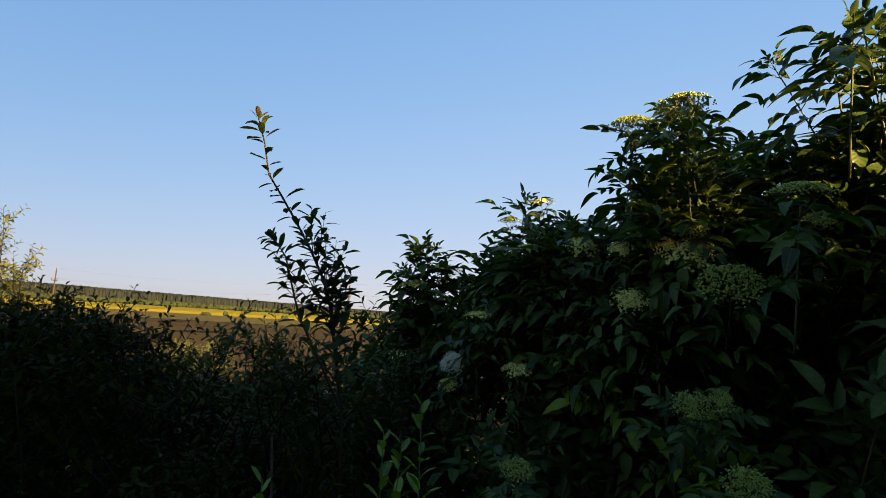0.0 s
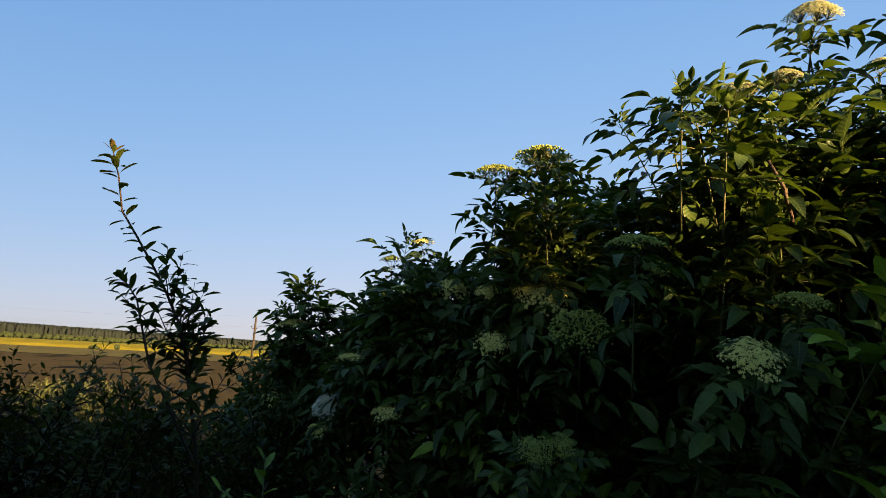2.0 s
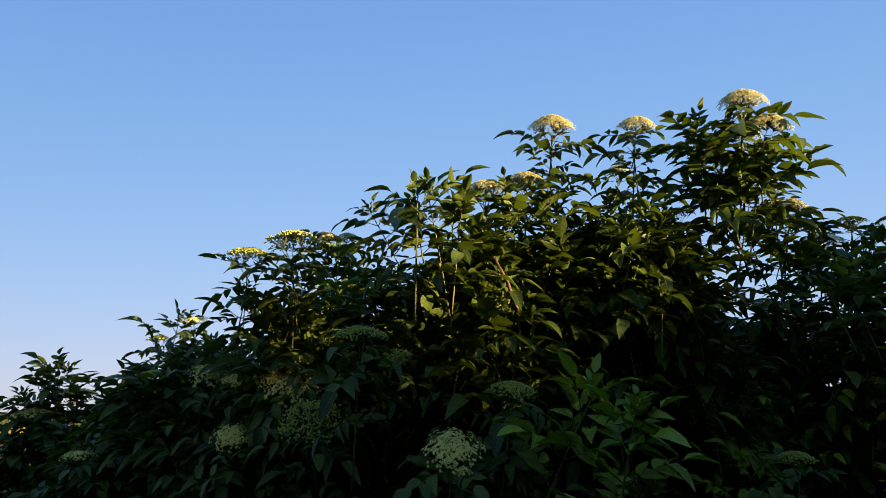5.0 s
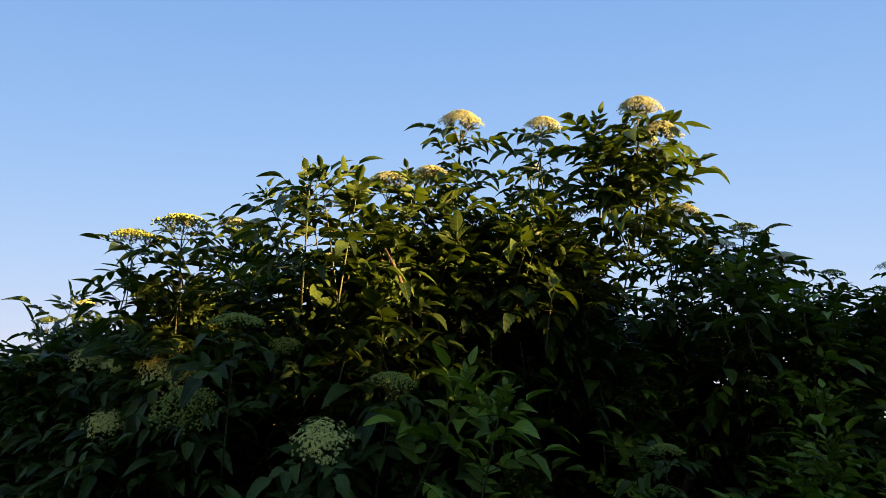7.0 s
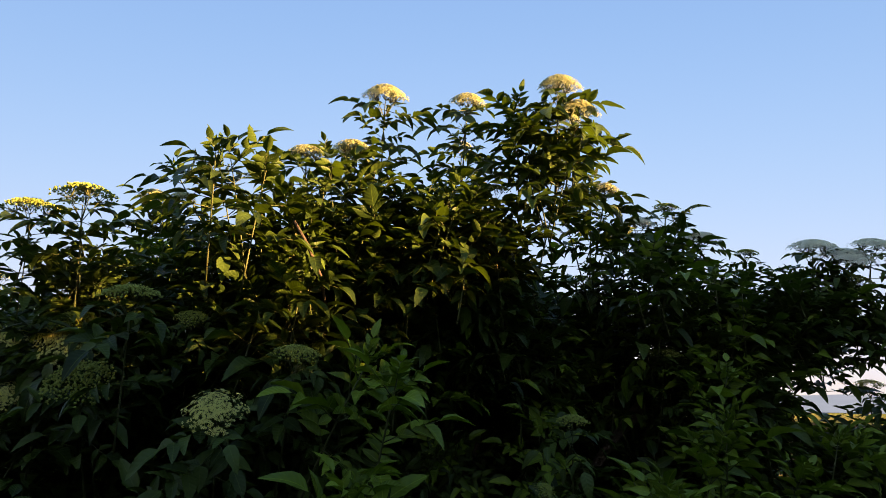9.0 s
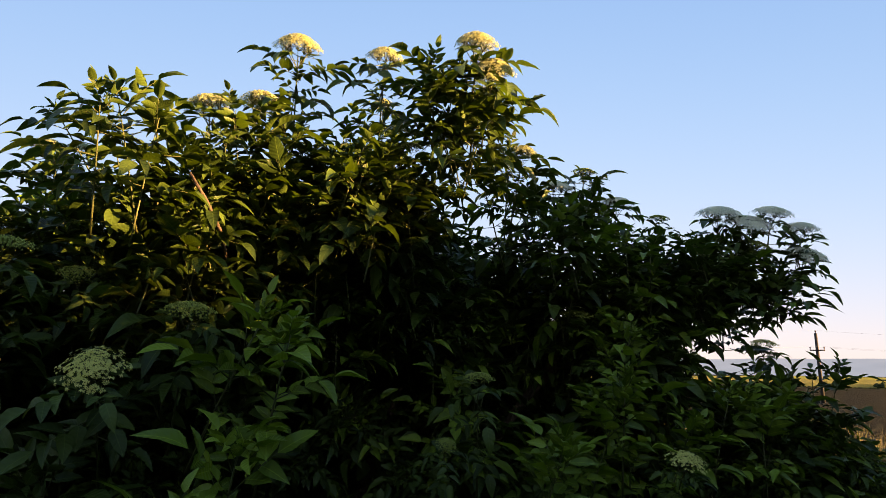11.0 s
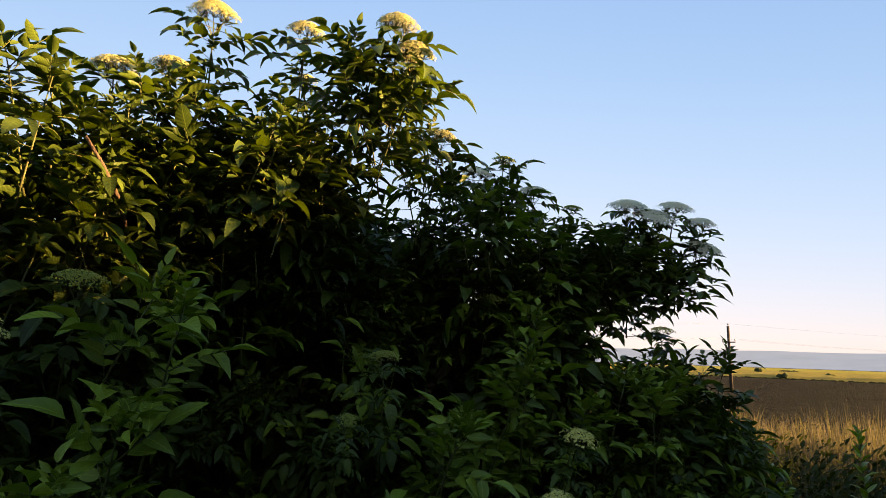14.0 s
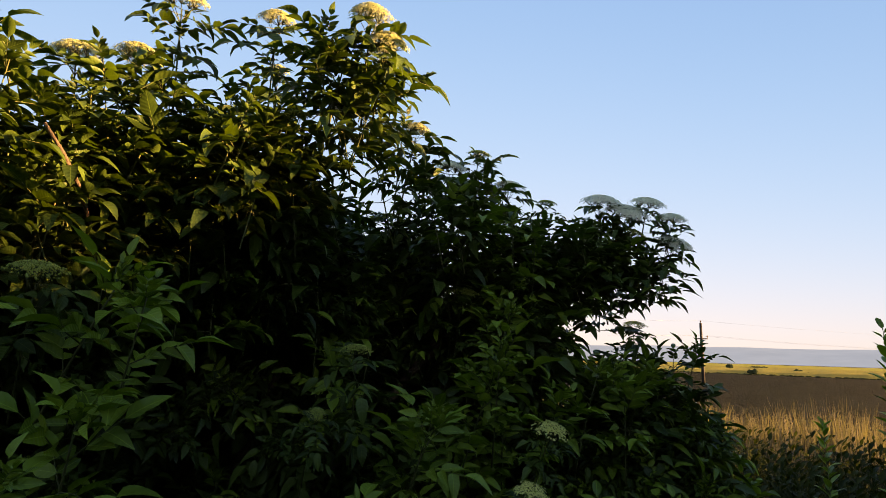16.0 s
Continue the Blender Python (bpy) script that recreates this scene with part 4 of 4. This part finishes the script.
# side branches: where they end
SIDE = [(-0.207, 1.908), (-0.247, 1.915), (-0.171, 1.828), (-0.144, 1.811), (-0.134, 1.76), (-0.147, 1.729), (-0.17, 1.70), (-0.325, 1.724), (-0.33, 1.69),
        (-0.25, 1.841), (-0.356, 1.782), (-0.21, 1.86), (-0.19, 1.78), (-0.28, 1.76), (-0.24, 1.70), (-0.12, 1.64), (-0.29, 1.62), (-0.14, 1.58), (-0.24, 1.57), (-0.08, 1.53), (-0.30, 1.54)]
for x, z in SIDE + [(x + rng.uniform(-0.04, 0.04), z - rng.uniform(0.02, 0.08)) for x, z in SIDE[3:7]]:
    low = z - rng.uniform(0.11, 0.19)
    k = max(i for i in range(11) if trunk[i].z <= low)
    a = trunk[k].lerp(trunk[k + 1], (low - trunk[k].z) / (trunk[k + 1].z - trunk[k].z))
    b = Vector((x, 1.75 + rng.uniform(-0.08, 0.08), z))
    c = (a + b) / 2 + Vector((0, rng.uniform(-0.03, 0.03), -0.015))
    leafy(sf, st, [a, c, b], rng, rng.randint(10, 14), rng.uniform(0.8, 1.05), 0.0024, 5, 0.15, (45, 85))
part("branching", st.mesh("branching", [M_BARK]), sapling)["kind"] = "stuff"
sf.finish(sapling, (-0.3, 1.7, 2.0), 300, PLUM_MESH, PLUM, [M_SAPLEAF, M_TWIG], "leaf", "", "foliage")
YOUNG, YOUNG_MESH = simple_leaves(4, 2, 0.04, 0.2, [M_TIP, M_TWIG], 0.6)
for k in range(4):
    part("young_leaf", YOUNG_MESH[k % 2], sapling, "orange-brown young leaf at the sunlit tip", along((-0.443, 1.75, 2.19), (math.cos(k * 1.6), math.sin(k * 1.6), 1.2), (0, 0, 1)))

# dark hedge shrubs below it
BLACK, BLACK_MESH = simple_leaves(6, 5, 0.034, 0.24, [M_HEDGE, M_TWIG], 0.42, 4)


def shrub(name, label, x0, x1, y0, y1, base, top, n, leaves_each, tips, seed, pieces, meshes, mats, size=1.0, parts=0):
    """Many thin upright stems with small leaves; tips are the twigs that stand out above the mass."""
    r = random.Random(seed)
    ob = thing(name, label, "shrub", "hedge shrubs")
    f, t = Foliage(), Geo()
    for i in range(n):
        x, y = r.uniform(x0, x1), r.uniform(y0, y1)
        z = base + (top - base) * r.uniform(0.12, 1.0) ** 0.5
        a = Vector((x + r.uniform(-0.45, 0.45), y + r.uniform(-0.35, 0.35), max(0.0, z - r.uniform(0.15, 0.45))))
        b = Vector((x, y, z))
        leafy(f, t, [a, (a + b) / 2 + Vector((r.uniform(-0.05, 0.05), r.uniform(-0.05, 0.05), 0)), b], r, leaves_each, size * r.uniform(0.8, 1.15), 0.003, len(pieces), 0.05)
    for x, y, z in tips:
        b = Vector((x, y, z))
        a = b + Vector((r.uniform(-0.22, 0.22), r.uniform(-0.05, 0.1), -0.42))
        leafy(f, t, [a, (a + b) / 2 + Vector((r.uniform(-0.03, 0.03), 0, 0.0)), b], r, 24, size, 0.003, len(pieces), 0.1)
        for k in range(7):
            q = a.lerp(b, r.uniform(0.2, 0.75))
            e = q + Vector((r.uniform(-0.17, 0.17), r.uniform(-0.1, 0.1), r.uniform(0.03, 0.13)))
            leafy(f, t, [q, (q + e) / 2, e], r, 12, size * 0.9, 0.002, len(pieces), 0.1)
    for k in range(5):
        x, y = r.uniform(x0, x1), r.uniform(y0, y1)
        z = base + (top - base) * 0.8
        part("stem", Geo().add(tube([(x, y, -0.05), (x + r.uniform(-0.1, 0.1), y, z * 0.5), (x + r.uniform(-0.15, 0.15), y, z)], [0.012, 0.009, 0.004], 5)).mesh("stem", [M_BARK]), ob)
    part("branching", t.mesh("branching", [M_STALK]), ob)["kind"] = "stuff"
    f.finish(ob, ((x0 + x1) / 2, y0, top), parts, meshes, pieces, mats, "leaf", "small dark leaves", "foliage")
    return ob


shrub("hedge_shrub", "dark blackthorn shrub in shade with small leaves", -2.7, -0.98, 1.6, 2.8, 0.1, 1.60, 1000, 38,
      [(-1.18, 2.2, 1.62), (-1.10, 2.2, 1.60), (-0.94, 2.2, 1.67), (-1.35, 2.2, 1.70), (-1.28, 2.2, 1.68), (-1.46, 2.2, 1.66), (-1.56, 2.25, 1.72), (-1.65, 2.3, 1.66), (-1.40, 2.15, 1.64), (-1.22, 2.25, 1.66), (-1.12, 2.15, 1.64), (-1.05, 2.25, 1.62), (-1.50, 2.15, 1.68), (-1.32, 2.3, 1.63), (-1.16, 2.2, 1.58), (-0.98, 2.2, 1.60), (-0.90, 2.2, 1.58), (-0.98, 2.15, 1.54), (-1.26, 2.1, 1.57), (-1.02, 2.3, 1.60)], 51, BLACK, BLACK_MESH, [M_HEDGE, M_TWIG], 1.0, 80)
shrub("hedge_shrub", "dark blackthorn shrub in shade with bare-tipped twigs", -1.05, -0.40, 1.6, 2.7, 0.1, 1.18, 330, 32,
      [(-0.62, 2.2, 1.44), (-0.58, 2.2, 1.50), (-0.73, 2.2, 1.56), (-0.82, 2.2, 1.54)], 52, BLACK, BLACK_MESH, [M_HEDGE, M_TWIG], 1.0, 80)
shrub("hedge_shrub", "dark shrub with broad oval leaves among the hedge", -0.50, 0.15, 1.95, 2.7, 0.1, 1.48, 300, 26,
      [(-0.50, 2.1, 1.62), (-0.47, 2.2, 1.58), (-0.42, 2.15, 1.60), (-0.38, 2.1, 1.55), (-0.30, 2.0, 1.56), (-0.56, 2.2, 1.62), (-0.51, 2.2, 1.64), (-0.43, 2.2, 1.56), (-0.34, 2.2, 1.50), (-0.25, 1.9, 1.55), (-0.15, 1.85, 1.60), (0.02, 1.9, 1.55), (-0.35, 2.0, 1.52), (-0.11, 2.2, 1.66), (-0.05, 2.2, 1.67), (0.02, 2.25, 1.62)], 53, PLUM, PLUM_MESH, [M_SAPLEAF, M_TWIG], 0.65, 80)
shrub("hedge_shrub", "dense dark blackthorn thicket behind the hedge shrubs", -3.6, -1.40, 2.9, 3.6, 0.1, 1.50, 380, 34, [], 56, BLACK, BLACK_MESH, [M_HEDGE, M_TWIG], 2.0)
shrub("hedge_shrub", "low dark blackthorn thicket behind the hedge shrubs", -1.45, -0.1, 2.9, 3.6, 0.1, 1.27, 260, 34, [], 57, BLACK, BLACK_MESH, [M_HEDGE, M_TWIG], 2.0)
WILLOW, WILLOW_MESH = simple_leaves(8, 4, 0.045, 0.19, [M_SUNNY, M_TWIG], 0.6, 4)
TALL_TIPS = [(-2.67, 4.14, 2.2), (-2.85, 4.1, 2.12), (-2.51, 4.26, 1.97), (-2.6, 4.2, 1.9), (-2.75, 4.2, 2.05), (-2.95, 4.2, 2.15), (-2.7, 4.3, 1.85), (-2.8, 4.15, 1.95), (-2.62, 4.1, 2.05)]
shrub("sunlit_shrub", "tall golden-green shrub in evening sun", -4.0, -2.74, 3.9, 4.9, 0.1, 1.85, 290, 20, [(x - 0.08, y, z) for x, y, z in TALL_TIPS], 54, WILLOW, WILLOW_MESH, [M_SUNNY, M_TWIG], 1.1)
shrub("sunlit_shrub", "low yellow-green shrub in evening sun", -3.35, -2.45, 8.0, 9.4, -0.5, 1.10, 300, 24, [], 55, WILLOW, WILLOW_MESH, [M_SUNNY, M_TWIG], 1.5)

# pale shoots close to the camera
BROAD, BROAD_MESH = simple_leaves(9, 4, 0.080, 0.24, [M_FRESH, M_TWIG], 0.6, 5)
WEED = simple_leaves(10, 4, 0.085, 0.19, [M_LEAF, M_TWIG], 0.8, 3)[0]


def sprout(x, y, z, tall, n, seed, label="young green shoot with pointed leaves in shade", name="young_shoot", size=0.8):
    r = random.Random(seed)
    ob = thing(name, label, "shoot", "young shoots" if name == "young_shoot" else "willowherb stalks")
    f, t = Foliage(), Geo()
    a, b = Vector((x + r.uniform(-0.05, 0.05), y + r.uniform(-0.05, 0.05), max(0, z - tall))), Vector((x, y, z))
    leafy(f, t, [a, (a + b) / 2 + Vector((r.uniform(-0.03, 0.03), 0, 0)), b], r, n, size, 0.004, 4, 0.1, (40, 68))
    part("stem", t.mesh("stem", [M_TWIG]), ob)
    f.finish(ob, (x, y, z), 60, BROAD_MESH, BROAD, [M_FRESH, M_TWIG], "leaf", "", "foliage")


for i, (x, y, z) in enumerate([(0.10, 1.30, 1.42), (0.06, 1.19, 1.36), (0.02, 1.29, 1.36), (-0.19, 1.09, 1.30)]):
    sprout(x, y, z, 1.35, 70, 70 + i, size=0.72)
for i, (x, y, z) in enumerate([(4.17, 0.0, 1.40), (3.53, -0.30, 1.80), (3.62, -0.36, 1.66), (4.6, -0.25, 1.35)]):
    sprout(x, y, z, 1.5, 90, 90 + i, "dark leafy willowherb stalk beside dry grass", "willowherb", 0.95)


def undergrowth():
    """Low weeds over the bank round the bush."""
    r = random.Random(77)
    f, t = Foliage(), Geo()
    for i in range(5200):
        x, y = (r.uniform(-3, 7.0), r.uniform(-0.8, 4.5)) if i < 800 else (r.uniform(3.0, 7.2), r.uniform(-1.6, 1.8))
        if (x - 0.5) ** 2 / 1.2 + (y + 0.3) ** 2 < 1.0:
            continue
        z = fall(x, y) + r.uniform(0.35, 0.75) * (1.6 if x > 4.2 and y < 1.8 else 1.4 if x > 3.2 and y < 1.8 else 0.8)
        a, b = Vector((x, y, fall(x, y))), Vector((x + r.uniform(-0.15, 0.15), y + r.uniform(-0.15, 0.15), z))
        leafy(f, t, [a, (a + b) / 2, b], r, 11, r.uniform(0.8, 1.2), 0.003, 4, 0.15, (45, 80))
    g = Geo()
    for k, m in f.items:
        g.add(WEED[k], m)
    # weeds take the dark hedge leaf, which puts their shade into the colour
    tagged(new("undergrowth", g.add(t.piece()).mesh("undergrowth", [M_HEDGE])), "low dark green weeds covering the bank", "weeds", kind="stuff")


undergrowth()


def dry_grass():
    """A strip of dead standing grass between the bank and the ploughed land."""
    r = random.Random(88)
    g = Geo()
    for i in range(42000):
        a, d = radians(r.uniform(58, 108)), r.triangular(7.2, 12.5, 8.6)
        x, y = 0.9 + d * math.sin(a), -0.4 + d * math.cos(a)
        z, h = fall(x, y), r.uniform(0.8, 1.35) * (1.05 + 0.45 * noise.noise((x * 0.8, y * 0.8, 5.0)))
        lean = Vector((r.gauss(0, 0.13), r.gauss(0, 0.13), 1)) * h
        p0, p1, p2 = Vector((x, y, z)), Vector((x, y, z)) + lean * 0.6, Vector((x, y, z)) + lean + Vector((r.gauss(0, 0.04), r.gauss(0, 0.04), -0.02))
        w = r.uniform(0, 3.14)
        s = Vector((math.cos(w), math.sin(w), 0)) * r.uniform(0.0009, 0.0018)
        e = s * r.uniform(1.2, 3.2)
        g.add(piece([p0 - s, p0 + s, p1 + s, p1 - s, p1.lerp(p2, 0.5) + e, p1.lerp(p2, 0.5) - e, p2], [(0, 1, 2, 3), (3, 2, 4, 5), (5, 4, 6)]))
    tagged(new("dry_grass", g.mesh("dry_grass", [M_STRAW], False)), "tall dry straw-coloured grass in evening sun", "grass", kind="stuff")


dry_grass()


def shade_hedge():
    """Tall unseen hedge added behind the camera to keep sun off the lower bush."""
    r = random.Random(99)
    ob = thing("hedge", "tall dense dark green hedge added out of view to cast shade", "hedge")
    v, f = [], []
    n, m = 85, 10
    LINE = [(-11.0, -1.2), (-6.0, -1.5), (-3.0, -1.7), (-0.8, -2.0), (1.6, -3.3), (2.95, -4.0), (3.55, -3.70), (3.85, -3.54), (4.267, -3.303), (4.338, -3.263), (4.46, -3.195),
            (4.82, -2.99), (5.04, -2.87), (5.30, -2.72), (5.56, -2.58), (6.0, -2.33), (6.9, -1.85), (7.7, -1.45)]
    # heights shaped to let sun reach the crown only; left stretch dims ambient light
    TOPS = [3.6, 3.6, 3.5, 3.3, 3.1, 3.1, 3.45, 3.43, 3.38, 2.99, 2.89, 3.06, 3.20, 3.34, 3.49, 3.58, 3.7, 3.7]
    for i in range(n + 1):
        q = i / n * (len(LINE) - 1)
        cx, cy = [np.interp(q, range(len(LINE)), [p[k] for p in LINE]) for k in (0, 1)]
        top = np.interp(q, range(len(LINE)), TOPS) + 0.12 * noise.noise((i * 0.5, 0, 0))
        for j in range(m + 1):
            w = math.pi * j / m
            q = 0.85 + 0.15 * noise.noise((i * 0.7, j * 0.9, 3))
            v.append((cx + 0.51 * math.cos(w) * q, cy - 0.68 * math.cos(w) * q, max(-0.3, top * (math.sin(w) ** 0.45) * (0.94 + 0.06 * q))))
    for i in range(n):
        for j in range(m):
            a = i * (m + 1) + j
            f.append((a, a + 1, a + m + 2, a + m + 1))
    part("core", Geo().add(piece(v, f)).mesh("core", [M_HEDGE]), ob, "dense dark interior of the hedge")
    g = Geo()
    crest = [q for q in v if q[2] > 2.2]
    for k in range(2000):
        p = Vector(r.choice(crest)) + Vector((r.uniform(-0.09, 0.09), r.uniform(-0.09, 0.09), r.uniform(0.0, 0.28)))
        g.add(r.choice(WEED), along(p, (r.uniform(-1, 1), r.uniform(-1, 1), r.uniform(-0.3, 1)), (0, 0, 1), r.uniform(1.0, 1.8)))
    for k in range(7500):
        p = Vector(r.choice(v)) + Vector((r.uniform(-0.2, 0.2), r.uniform(-0.2, 0.2), r.uniform(-0.1, 0.12)))
        g.add(r.choice(WEED), along(p, (r.uniform(-1, 1), r.uniform(-1, 1), r.uniform(-0.3, 1)), (0, 0, 1), r.uniform(1.0, 1.8)))
    part("foliage", g.mesh("foliage", [M_LEAF, M_TWIG]), ob, "dense hedge leaves")["kind"] = "stuff"


shade_hedge()


# ---- power line ----
def pole(x, y, top, base, turn, thick=1.0):
    ob = thing("utility_pole", "dark weathered wooden utility pole with crossarm", "utility pole", "power line poles", at=(x, y, base))
    h = top - base
    ob.rotation_euler = (0, 0, turn)
    part("shaft", Geo().add(tube([(0, 0, -0.2), (0, 0, h * 0.5), (0, 0, h)], [0.21 * thick, 0.19 * thick, 0.16 * thick], 10)).mesh("shaft", [M_POLE]), ob)
    part("crossarm", Geo().add(tube([(-0.75, 0.16, h - 2.0), (0, 0.16, h - 2.02), (0.75, 0.16, h - 2.0)], [0.07, 0.08, 0.07], 4)).mesh("crossarm", [M_POLE]), ob)
    ins = Geo().add(tube([(0, 0, 0), (0, 0, 0.12), (0, 0, 0.16), (0, 0, 0.30), (0, 0, 0.33)], [0.03, 0.03, 0.08, 0.07, 0.03], 8)).mesh("insulator", [M_CERAMIC])
    for px, pz in ((-0.70, h - 1.93), (0.70, h - 1.93), (0.0, h)):
        part("insulator", ins, ob, "", Matrix.Translation((px, 0.16 if px else 0, pz)))
    return [ob.matrix_basis @ Vector((px, 0.16 if px else 0, pz + 0.3)) for px, pz in ((-0.70, h - 1.93), (0.70, h - 1.93), (0.0, h))]


bpy.context.view_layer.update()
SPOTS = [(-150, 125, 7.0), (-64.4, 112.8, 6.7), (-9.2, 104.4, 6.9), (79.4, 22.9, 6.6), (140, -32, 6.6)]
ends = []
for i, (x, y, top) in enumerate(SPOTS):
    a, b = SPOTS[max(i - 1, 0)], SPOTS[min(i + 1, len(SPOTS) - 1)]
    turn = math.atan2(b[1] - a[1], b[0] - a[0]) + math.pi / 2
    if i == 3:
        turn = math.atan2(y, x) + math.pi / 2
    m = Matrix.Translation((x, y, -1.4)) @ Matrix.Rotation(turn, 4, "Z")
    h = top + 1.4
    ends.append([m @ Vector(q) for q in ((-0.70, 0.16, h - 1.6), (0.70, 0.16, h - 1.6), (0, 0, h + 0.3))])
    if i in (1, 2, 3):
        pole(x, y, top, -1.4, turn, 0.6 if i == 1 else 1.0)
g = Geo()
for a, b in zip(ends, ends[1:]):
    for p, q in zip(a, b):
        pts = [p.lerp(q, k / 12) - Vector((0, 0, 1.1 * 4 * (k / 12) * (1 - k / 12))) for k in range(13)]
        g.add(tube(pts, [0.006] * 13, 3))
tagged(new("power_line", g.mesh("power_line", [M_WIRE])), "thin sagging overhead wires between the poles", "wires", kind="structure")

# ---- field bushes ----
def field_bush(x, y, tall, wide, seed):
    r = random.Random(seed)
    ob = thing("field_bush", "small dark bush standing in the far field", "bush", "field bushes", at=(x, y, -1.4))
    g = Geo()
    for k in range(9):
        p = crown_piece(r, 7, 4, tall * r.uniform(0.6, 1.0), wide * 0.32, False)
        g.add(p, Matrix.Translation((r.uniform(-0.4, 0.4) * wide, r.uniform(-0.4, 0.4) * wide, 0)))
    part("crown", g.mesh("crown", [M_BROAD], False), ob)
    part("trunk", Geo().add(tube([(0, 0, -0.1), (0, 0, tall * 0.4)], [0.1, 0.06], 5)).mesh("trunk", [M_BARK]), ob)


for i, (x, y, tall, wide) in enumerate([(187.0, 41.5, 1.7, 2.2), (237, 38.4, 1.9, 3.2), (291, 74, 3.0, 2.4), (199, 29, 1.0, 4.0), (343, 74, 1.8, 8), (-61.3, 190.3, 1.3, 2.8), (-59.9, 206, 1.9, 1.4), (-38.6, 201, 1.7, 2.2)]):
    field_bush(x, y, tall, wide, 120 + i)


def field_edge():
    """Rank green weeds along the border of the ploughed land."""
    r = random.Random(131)
    g = Geo()
    kinds = [crown_piece(r, 6, 3, 1, 0.9, False) for _ in range(5)]
    for i in range(900):
        y = r.uniform(-120, 120)
        h = r.uniform(0.15, 0.45)
        g.add(r.choice(kinds), Matrix.Translation((182.0 + r.uniform(-2, 2) - 0.02 * y, y * 1.25, -1.45)) @ Matrix.Rotation(r.uniform(0, 6), 4, "Z") @ Matrix.Diagonal((h * 1.4, h * 1.4, h, 1)))
    tagged(new("field_margin", g.mesh("field_margin", [M_BROAD], False)), "dark green weedy margin between soil and rape", "weeds", kind="stuff")


field_edge()
